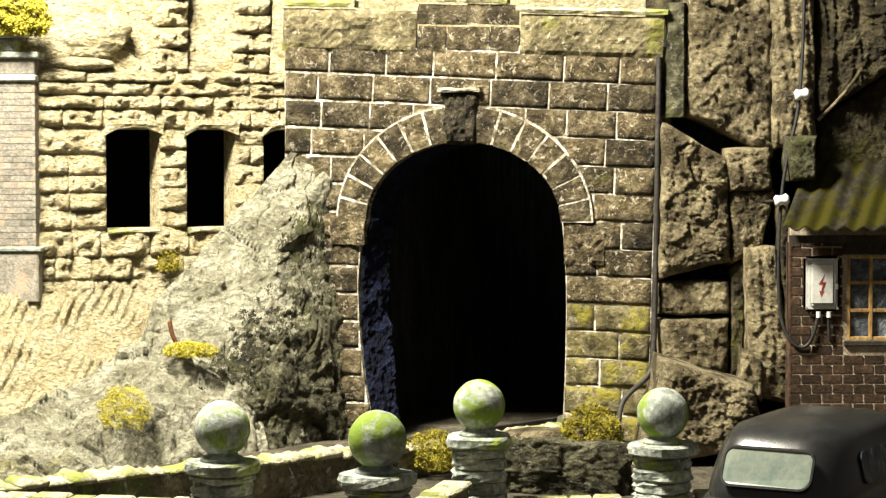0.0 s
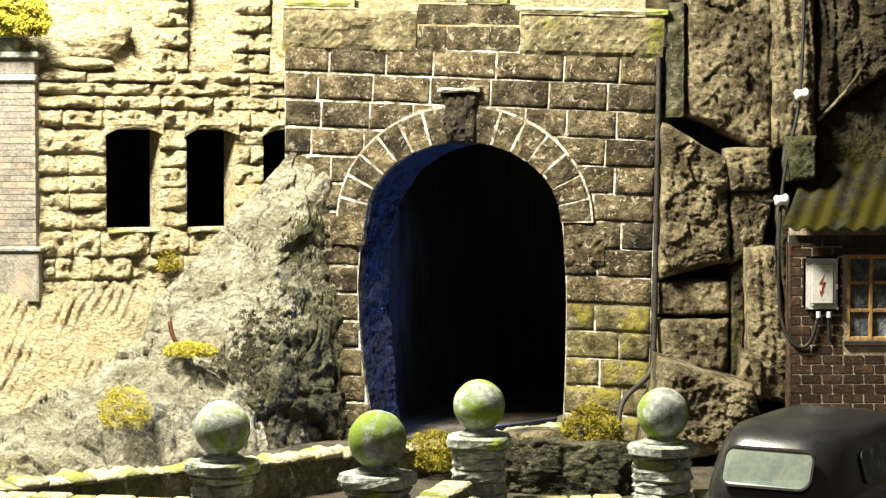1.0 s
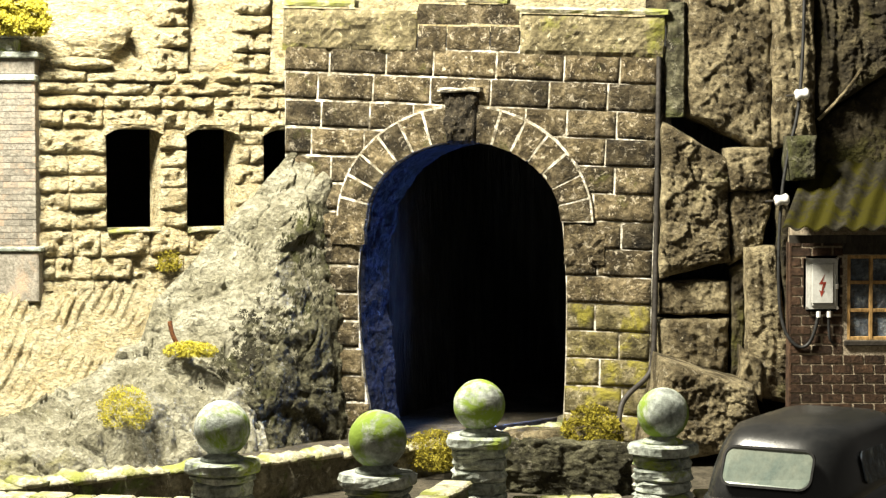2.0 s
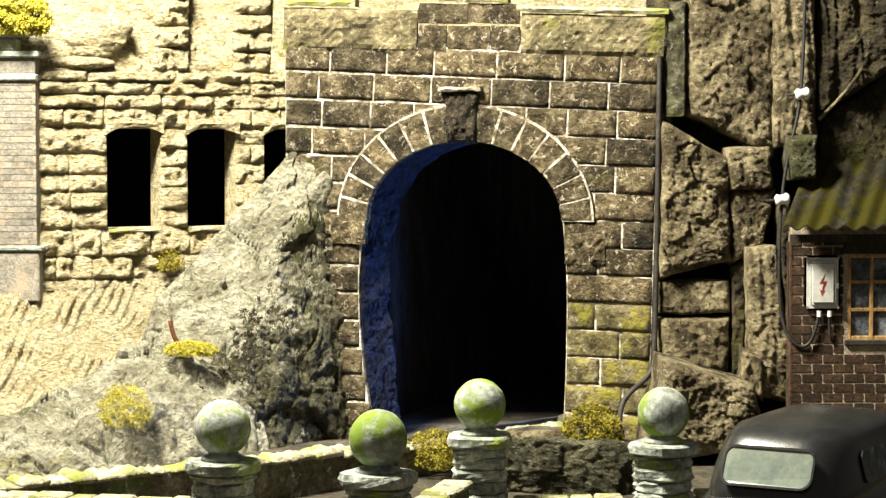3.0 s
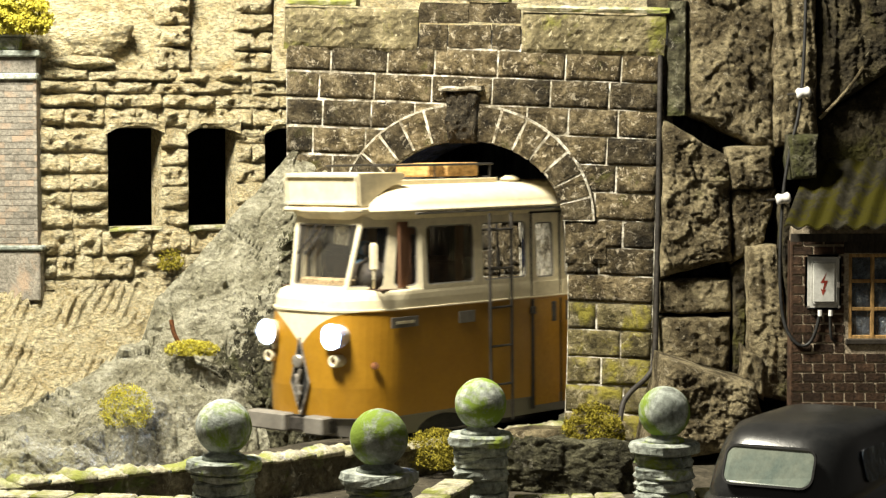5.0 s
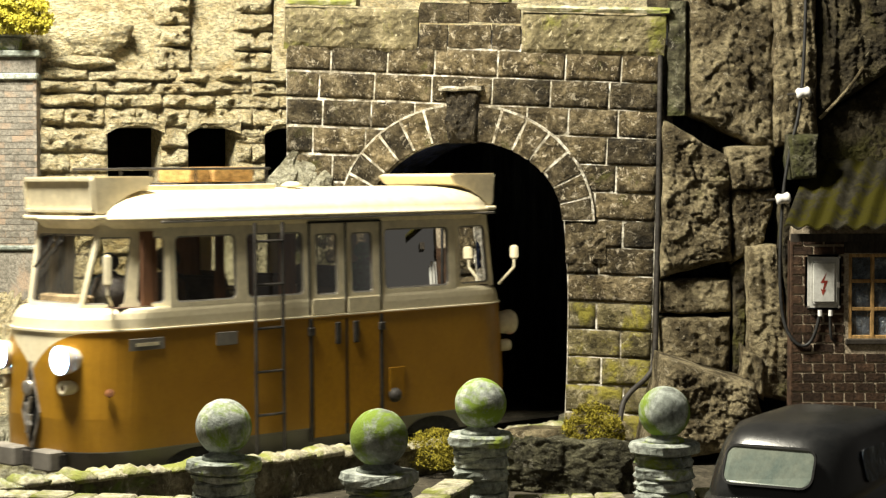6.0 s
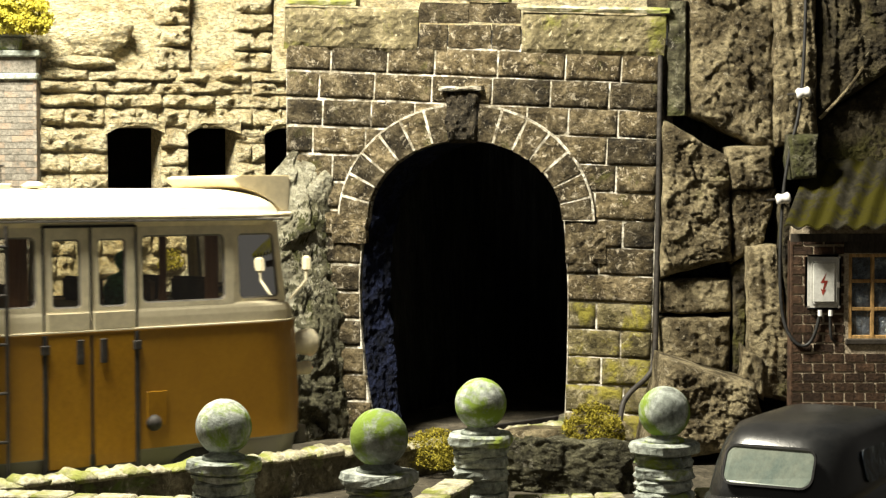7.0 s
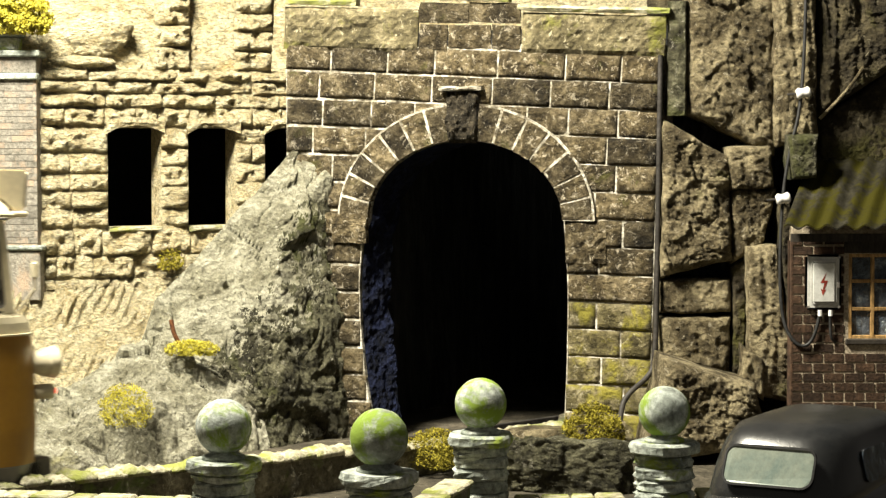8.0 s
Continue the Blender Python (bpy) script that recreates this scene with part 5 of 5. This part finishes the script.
for sg in (1, -1):
    # tapering front: a window and a quarter light
    def taper(k, z, sg=sg):
        top = (z - ZB) / (ZT - ZB)
        return (1.87 + (0.85 - 0.21 * top) * k, sg * (0.992 - 0.032 * top - (0.492 - 0.132 * top) * k), z)
    window_cell("window", taper(0, ZB), taper(0.46, ZB), taper(0, ZT), taper(0.46, ZT), 0.07, 0.07, 0.05, 0.13, 0.06)
    window_cell("quarter_window", taper(0.46, ZB), taper(1, ZB), taper(0.46, ZT), taper(1, ZT), 0.07, 0.025, 0.05, 0.13, 0.03)
    side_cell("window", 0.85, 1.87, 0.93, 1.79, sg)
    side_cell("window", -0.16, 0.85, -0.08, 0.77, sg)
    side_cell("window", -2.61, -1.30, -2.5, -1.39, sg)
    if sg < 0:
        side_cell("window", -1.30, -0.16, -1.2, -0.26, sg)
    # folding doors
    for a, b2 in () if sg < 0 else ((-0.16, -0.73), (-0.73, -1.30)):
        dr = side_cell("door", a, b2, a - 0.11, b2 + 0.11, sg, -0.02 + 0.05, 0.16, 0.05)
        part("door_panel", boxm(min(a, b2) + 0.035, max(a, b2) - 0.035, 0.995 if sg > 0 else -1.008, 1.008 if sg > 0 else -0.995, 0.42, 1.80, 0.004), "orange", dr, "orange door panel")
        part("door_rail", boxm(min(a, b2) + 0.035, max(a, b2) - 0.035, 0.995 if sg > 0 else -1.01, 1.01 if sg > 0 else -0.995, 1.86, 2.04, 0.004), "cream", dr)
        xh = (a + b2) / 2 + (-0.14 if a > -0.5 else 0.14)
        part("handle", boxm(xh - 0.042, xh + 0.042, sg * 1.01 - 0.02, sg * 1.01 + 0.02, 1.50, 1.76, 0.01), "iron", dr)
    for x in () if sg < 0 else (-0.16, -1.30):
        part("door_post", boxm(x - 0.025, x + 0.025, sg * 1.005 - 0.012, sg * 1.005 + 0.012, 0.38, 1.82, 0.004), "iron", railcar)
        part("hinge", boxm(x - 0.05, x + 0.05, sg * 1.015 - 0.02, sg * 1.015 + 0.02, 1.62, 1.72, 0.01), "iron", railcar)
    # dark strips for the gaps round the door leaves, dark plates for shaded wheel arches
    for x in () if sg < 0 else (-0.155, -0.73, -1.305):
        part("door_seal", boxm(x - 0.011, x + 0.011, 0.985, 1.003, 1.86, 2.95, 0.003), "rubber", railcar)
        if x == -0.73:
            part("door_seal", boxm(x - 0.011, x + 0.011, 1.0, 1.012, 0.42, 1.80, 0.003), "rubber", railcar)
    if sg > 0:
        part("door_seal", boxm(-1.31, -0.15, 0.965, 0.985, 2.93, 2.955, 0.003), "rubber", railcar)
    for x in (-2.2, 1.5):
        # flat dark half-disc on the skirt, painted in place of a shaded recess
        bm = bmesh.new()
        arc = [(x + 0.46 * math.cos(math.pi * i / 20), 0.305 + 0.19 * math.sin(math.pi * i / 20)) for i in range(21)]
        f = bm.faces.new([bm.verts.new((a, sg * 0.96, z)) for a, z in arc])
        q = bmesh.ops.extrude_face_region(bm, geom=[f])
        bmesh.ops.translate(bm, verts=[v for v in q["geom"] if isinstance(v, bmesh.types.BMVert)], vec=(0, sg * 0.024, 0))
        part("wheel_arch", bm, "rubber", railcar, "dark plate for the shaded wheel arch opening")
    part("drip_rail", boxm(-3.3, 2.0, sg * 1.004 - 0.016, sg * 1.004 + 0.016, 2.985, 3.012, 0.005), "skirt", railcar)
    # rounded corner windows
    window_cell("corner_window", (-2.61, sg * 0.992, ZB), (-3.46, sg * 0.84, ZB), (-2.61, sg * 0.96, ZT), (-3.36, sg * 0.82, ZT), 0.10, 0.10, 0.05, 0.13, 0.07)
    # ladder
for xr in (0.32, 0.73):
    bm = bmesh.new()
    rod(bm, (xr, 1.07, 0.30), (xr, 1.07, 2.96), 0.02)
    part("ladder_rail", bm, "iron", railcar)
for k in range(5):
    bm = bmesh.new()
    rod(bm, (0.30, 1.07, 0.77 + 0.495 * k), (0.75, 1.07, 0.77 + 0.495 * k), 0.016)
    part("ladder_rung", bm, "iron", railcar)
window_cell("windscreen", (2.72, -0.50, ZB), (2.72, 0.50, ZB), (2.51, -0.60, ZT), (2.51, 0.60, ZT), 0.05, 0.05, 0.06, 0.10, 0.04, pane="veiled_glass")
window_cell("rear_window", (-3.46, -0.84, ZB), (-3.46, 0.84, ZB), (-3.36, -0.82, ZT), (-3.36, 0.82, ZT), 0.1, 0.1, 0.05, 0.13, 0.07)


# route boxes over both ends
for sg, x0, nm in ((1, 2.61, "route_box"), (-1, -3.66, "route_box")):
    bm = bmesh.new()
    prof = [(0.0, 3.09), (0.03, 3.50), (-0.72, 3.50), (-0.80, 3.47), (-0.70, 3.37), (-0.45, 3.30), (-0.22, 3.20), (-0.12, 3.09)]
    sides = [[bm.verts.new((x0 + sg * x, y, z)) for x, z in prof] for y in (-0.66, 0.66)]
    for i in range(len(prof)):
        k = (i + 1) % len(prof)
        bm.faces.new((sides[0][i], sides[0][k], sides[1][k], sides[1][i]))
    bm.faces.new(list(reversed(sides[0])))
    bm.faces.new(sides[1])
    bmesh.ops.bevel(bm, geom=[e for e in bm.edges], offset=0.012, segments=2, affect="EDGES")
    rb = part(nm, bm, "white_roof", railcar, "cream route box over the windscreen")
    bm = ring_plate(1.28, 0.37, 0.03, 0.03, 0.025, lambda a, b, d, x0=x0, sg=sg: (x0 + sg * (0.002 + 0.03 * (b + 0.2) / 0.4 + d), a, 3.295 + b))
    part("frame", bm, "cream", rb)
    part("visor", boxm(min(x0 - sg * 0.15, x0 + sg * 0.03), max(x0 - sg * 0.15, x0 + sg * 0.03), -0.70, 0.70, 3.02, 3.08, 0.02), "white_roof", rb)

# lamps
for sg, xe, xl, lit in ((1, 3.01, 2.96, True), (-1, -3.90, -3.93, False)):
    for y in (-0.58, 0.58):
        bm = bmesh.new()
        lathe(bm, [(0.09, -0.26), (0.14, -0.08), (0.164, 0.02), (0.166, 0.05), (0.160, 0.06), (0.153, 0.05), (0.151, 0.0), (0.150, -0.07)], 24, Matrix.Translation((xl + sg * 0.05, y, 1.54)) @ Matrix.Rotation(sg * math.pi / 2, 4, "Y"))
        hl = part("headlamp", bm, "cream", railcar, "round cream headlamp", smooth=True)
        bm = bmesh.new()
        lathe(bm, [(0.150, -0.06), (0.13, -0.055), (0.08, -0.05), (0.02, -0.048)], 14, Matrix.Translation((xl + sg * 0.05, y, 1.54)) @ Matrix.Rotation(sg * math.pi / 2, 4, "Y"))
        part("lens", bm, "lens" if lit else "porcelain", hl, "glowing bluish white lens" if lit else "white unlit lens")
        bm = bmesh.new()
        lathe(bm, [(0.075, -0.14), (0.08, 0.06), (0.078, 0.075), (0.045, 0.075), (0.042, 0.03)], 18, Matrix.Translation((xl, y * 1.0, 1.24)) @ Matrix.Rotation(sg * math.pi / 2, 4, "Y"))
        fg = part("marker_lamp", bm, "cream", railcar, "small round marker lamp", smooth=True)
        bm = bmesh.new()
        lathe(bm, [(0.045, 0.028), (0.03, 0.05 if lit else 0.115), (0.01, 0.055 if lit else 0.125)], 12, Matrix.Translation((xl, y, 1.24)) @ Matrix.Rotation(sg * math.pi / 2, 4, "Y"))
        part("bulb", bm, "rust" if lit else "tail", fg, "" if lit else "red tail light")
    # coupling in a dark diamond slot
    bm = bmesh.new()
    f = [bm.verts.new((xe + sg * 0.016, y, z)) for y, z in ((0, 1.50), (0.10, 1.10), (0.15, 0.95), (0.0, 0.56), (-0.15, 0.95), (-0.10, 1.10))]
    q = bmesh.ops.extrude_face_region(bm, geom=[bm.faces.new(f)])
    bmesh.ops.translate(bm, verts=[v for v in q["geom"] if isinstance(v, bmesh.types.BMVert)], vec=(-sg * 0.02, 0, 0))
    cp = part("coupling_slot", bm, "rubber", railcar, "black diamond coupling slot")
    bm = bmesh.new()
    lathe(bm, [(0.045, 0), (0.085, 0.0), (0.085, 0.06), (0.05, 0.06)], 16, Matrix.Translation((xe + sg * 0.02, 0, 1.21)) @ Matrix.Rotation(sg * math.pi / 2, 4, "Y"))
    part("ring", bm, "steel", cp, smooth=True)
    for yy, z0, z1 in ((0.05, 1.12, 0.90), (-0.05, 1.05, 0.80), (0.03, 0.92, 0.72)):
        bm = bmesh.new()
        rod(bm, (xe + sg * 0.05, yy, z0), (xe + sg * 0.06, -yy * 0.6, z1), 0.028)
        part("link", bm, "steel", cp)
    for yy, z0, y2, z1 in ((0.0, 1.50, 0.16, 0.95), (0.16, 0.95, 0.0, 0.55), (0.0, 1.50, -0.16, 0.95), (-0.16, 0.95, 0.0, 0.55)):
        bm = bmesh.new()
        rod(bm, (xe + sg * 0.022, yy, z0), (xe + sg * 0.022, y2, z1), 0.014)
        part("slot_rim", bm, "steel", cp)
    bx0, bx1 = sorted((xe - sg * 0.05, xe + sg * 0.14))
    part("bumper", boxm(bx0, bx1, 0.16, 0.50, 0.34, 0.56, 0.02), "skirt", railcar, "grey bumper block")
    part("bumper", boxm(bx0, bx1, -0.86, -0.18, 0.34, 0.56, 0.02), "skirt", railcar)
    part("bumper_beam", boxm(*sorted((xe - sg * 0.1, xe + sg * 0.03)), -0.5, 0.5, 0.36, 0.52, 0.01), "iron", railcar)
# wipers on the windscreen
for y0, y1 in ((-0.30, -0.12), (-0.16, 0.02)):
    bm = bmesh.new()
    rod(bm, (2.60, y1, 2.87), (2.68, y0, 2.58), 0.012)
    rod(bm, (2.635, y1 + 0.03, 2.80), (2.70, y0 - 0.08, 2.50), 0.016)
    part("wiper", bm, "iron", railcar)
# mirrors
for xm, ym, z0, z1, base in ((2.70, 0.97, 2.33, 2.67, (2.46, 0.72, 2.10)), (-3.52, 1.15, 2.40, 2.58, (-3.44, 0.95, 2.08))):
    bm = bmesh.new()
    rod(bm, base, (xm, ym, z0 - 0.1), 0.016)
    rod(bm, (xm, ym, z0 - 0.1), (xm, ym, z0 + 0.02), 0.016)
    mi = part("mirror_arm", bm, "cream", railcar)
    part("mirror", boxm(xm - 0.025, xm + 0.025, ym - 0.065, ym + 0.065, z0, z1, 0.022, 3), "cream", mi, "cream wing mirror")
# roof rack with cases, and a vent
for y in (-0.42, 0.42):
    bm = bmesh.new()
    rod(bm, (-0.05, y, 3.58), (2.15, y, 3.58), 0.015)
    part("rack_rail", bm, "iron", railcar)
    part("roof_rib", boxm(-0.12, 1.9, y - 0.03, y + 0.03, 3.30, 3.40, 0.01), "white_roof", railcar)
    for x in (0.0, 1.05, 2.1):
        bm = bmesh.new()
        rod(bm, (x, y, 3.28), (x, y, 3.58), 0.013)
        part("rack_stay", bm, "iron", railcar)
for x in (0.0, 0.42, 0.84, 1.26, 1.68, 2.1):
    bm = bmesh.new()
    rod(bm, (x, -0.42, 3.41), (x, 0.42, 3.41), 0.012)
    part("rack_bar", bm, "iron", railcar)
part("case", boxm(0.10, 0.72, -0.30, 0.32, 3.425, 3.60, 0.02), "crate", railcar, "tan travelling case on the roof rack")
part("case", boxm(0.74, 1.05, -0.28, 0.30, 3.425, 3.59, 0.02), "crate", railcar)
bm = bmesh.new()
lathe(bm, [(0.05, 3.30), (0.05, 3.37), (0.12, 3.375), (0.13, 3.40), (0.06, 3.44)], 16, Matrix.Translation((-0.42, 0.4, -0.02)))
part("roof_vent", bm, "white_roof", railcar, "small cream roof vent", smooth=True)
# number plates, filler, flap
part("builder_plate", boxm(1.98, 2.45, 1.0, 1.012, 1.62, 1.75, 0.004), "skirt", railcar, "small grey plate with plain bars")
part("plate_bar", boxm(2.06, 2.37, 1.012, 1.016, 1.665, 1.70), "cream", railcar)
part("side_plate", boxm(0.95, 1.25, 1.0, 1.012, 1.60, 1.75, 0.004), "skirt", railcar, "small grey side plate")
part("flap", boxm(-1.68, -1.42, 1.0, 1.014, 0.78, 1.16, 0.008), "orange", railcar, "small orange service flap")
bm = bmesh.new()
bmesh.ops.create_uvsphere(bm, u_segments=14, v_segments=8, radius=0.09, matrix=Matrix.Translation((-1.5, 1.02, 0.82)))
part("filler_cap", bm, "iron", railcar, smooth=True)
bm = bmesh.new()
lathe(bm, [(0.05, 0), (0.045, 0.02), (0.01, 0.03)], 14, Matrix.Translation((2.66, 0.925, 1.18)) @ Matrix.Rotation(radians(-60), 4, "X") @ Matrix.Rotation(radians(40), 4, "Y"))
part("reflector", bm, "rust", railcar)
# inside: seats, curtains, painted figures
for x in (1.6, 1.0, 0.2, -1.6, -2.4):
    for y in (-0.5, 0.5):
        part("seat_back", boxm(x - 0.06, x + 0.06, y - 0.36, y + 0.36, 2.08, 2.36, 0.03, 2), "seat", railcar)
for x0, x1 in ((1.97, 2.20), (1.02, 1.16), (-0.05, 0.22), (0.55, 0.74), (-2.48, -2.30), (-1.78, -1.68)):
    for sg in (1,):
        bm = bmesh.new()
        n = 14
        a = [[bm.verts.new((x0 + (x1 - x0) * i / n, sg * (0.88 + 0.015 * math.sin(i * 2.2)), z)) for i in range(n + 1)] for z in (2.09, 2.9)]
        for i in range(n):
            bm.faces.new((a[0][i], a[0][i + 1], a[1][i + 1], a[1][i]))
        part("curtain", bm, "curtain", railcar, "brown window curtain")


def figure(x, y, mat, head=0.105):
    bm = bmesh.new()
    lathe(bm, [(0.22, 2.08), (0.235, 2.24), (0.19, 2.38), (0.07, 2.43), (0.06, 2.46)], 16)
    bmesh.ops.create_uvsphere(bm, u_segments=16, v_segments=10, radius=head, matrix=Matrix.Translation((0, 0, 2.56)))
    part("figurine", bm, mat, railcar, "plain painted model figure", m=at(x, y, 0), smooth=True)


figure(1.42, 0.35, "doll_dark", 0.15)
figure(-1.52, 0.45, "doll_green", 0.11)
figure(2.15, 0.25, "doll_blue", 0.1)
figure(2.3, 0.5, "doll_dark", 0.09)
part("partition", boxm(0.38, 0.42, -0.9, -0.35, 2.08, 2.92), "curtain", railcar, "brown inner partition")
part("dashboard", boxm(2.42, 2.60, -0.46, 0.46, 2.08, 2.20, 0.02), "leather", railcar, "tan dashboard")
# running gear
part("underframe", boxm(-3.2, 2.5, -0.6, 0.6, 0.25, 0.42, 0.02), "iron", railcar)
wheels = []
for x in (-2.2, 1.5):
    bm = bmesh.new()
    rod(bm, (0, -0.5, 0), (0, 0.5, 0), 0.05, 10)
    ws = part("wheelset", bm, "iron", railcar, m=at(x, 0, 0.34))
    for y in (-0.37, 0.37):
        bm = bmesh.new()
        rod(bm, (0, y - 0.05, 0), (0, y + 0.05, 0), 0.34, 30)
        rod(bm, (0, y * 1.16 - 0.01, 0), (0, y * 1.16 + 0.01, 0), 0.10, 14)
        for k in range(6):
            a = k * math.pi / 3
            rod(bm, (0.08 * math.cos(a), y * 1.16, 0.08 * math.sin(a)), (0.28 * math.cos(a), y * 1.16, 0.28 * math.sin(a)), 0.025, 6)
        part("wheel", bm, "iron", ws)
    wheels.append((ws, x))
    for sg in (1, -1):
        part("axle_box", boxm(x - 0.14, x + 0.14, sg * 0.72 - 0.08, sg * 0.72 + 0.08, 0.24, 0.46, 0.02), "iron", railcar)

# where the railcar's middle is along the track, second by second
RUN = [(3.4, -5.61), (3.6, -5.04), (3.8, -4.43), (4.0, -3.79), (4.2, -3.13), (4.5, -2.27), (4.7, -1.62), (5.2, 0.36), (5.8, 2.66), (6.0, 3.40), (6.2, 4.16),
       (6.5, 5.30), (6.8, 6.43), (7.0, 7.11), (7.2, 7.75), (7.4, 8.45), (7.6, 9.27), (7.8, 10.12), (8.0, 10.95)]


def car_pose(t, s):
    k = (max(t, 3.6) - 5.8) / 2
    h = -134.06 - 3.01 * k - 2.81 * k * k
    lat = 0.149 * k * k
    x, y = -0.6953 * s + 0.7187 * lat, 26.365 - 0.7187 * s - 0.6953 * lat
    z = 0.0017 - 0.0223 * s + 0.00285 * s * s
    return at(x, y, z, 0.315 + 0.93 * k + 0.25 * k * k, 0.22 - 1.32 * k, h)


def motions():
    # the railcar waits in the tunnel, turned away to imitate unlit lamps, then draws up and runs out
    away = Matrix.Translation(Vector((9.0, 7.2, 0)) * SC) @ car_pose(3.6, -5.04)
    away = Matrix.Translation(away.translation) @ Matrix.Rotation(radians(84), 4, "Z") @ Matrix.Translation(-away.translation) @ away
    half = Matrix.Translation(Vector((5.5, 4.6, 0)) * SC) @ car_pose(3.6, -5.04)
    half = Matrix.Translation(half.translation) @ Matrix.Rotation(radians(30), 4, "Z") @ Matrix.Translation(-half.translation) @ half
    rows = [(0.0, away), (0.8, away), (0.9, half), (1.0, car_pose(1.0, -6.6)), (2.3, car_pose(2.3, -6.6)), (2.9, car_pose(2.9, -6.5)), (3.2, car_pose(3.2, -6.14))]
    rows += [(t, car_pose(t, s)) for t, s in RUN]
    walk(railcar, rows)
    for ws, x in wheels:
        turn = [(0.0, at(x, 0, 0.34)), (2.3, at(x, 0, 0.34))]
        t = 2.4
        while t < 8.01:
            s = np.interp(t, [2.3, 2.9, 3.2] + [r[0] for r in RUN], [-6.6, -6.5, -6.14] + [r[1] for r in RUN])
            turn.append((t, at(x, 0, 0.34, 0, math.degrees((s + 6.6) / 0.34) % 360, 0)))
            t += 0.1
        walk(ws, turn)


motions()
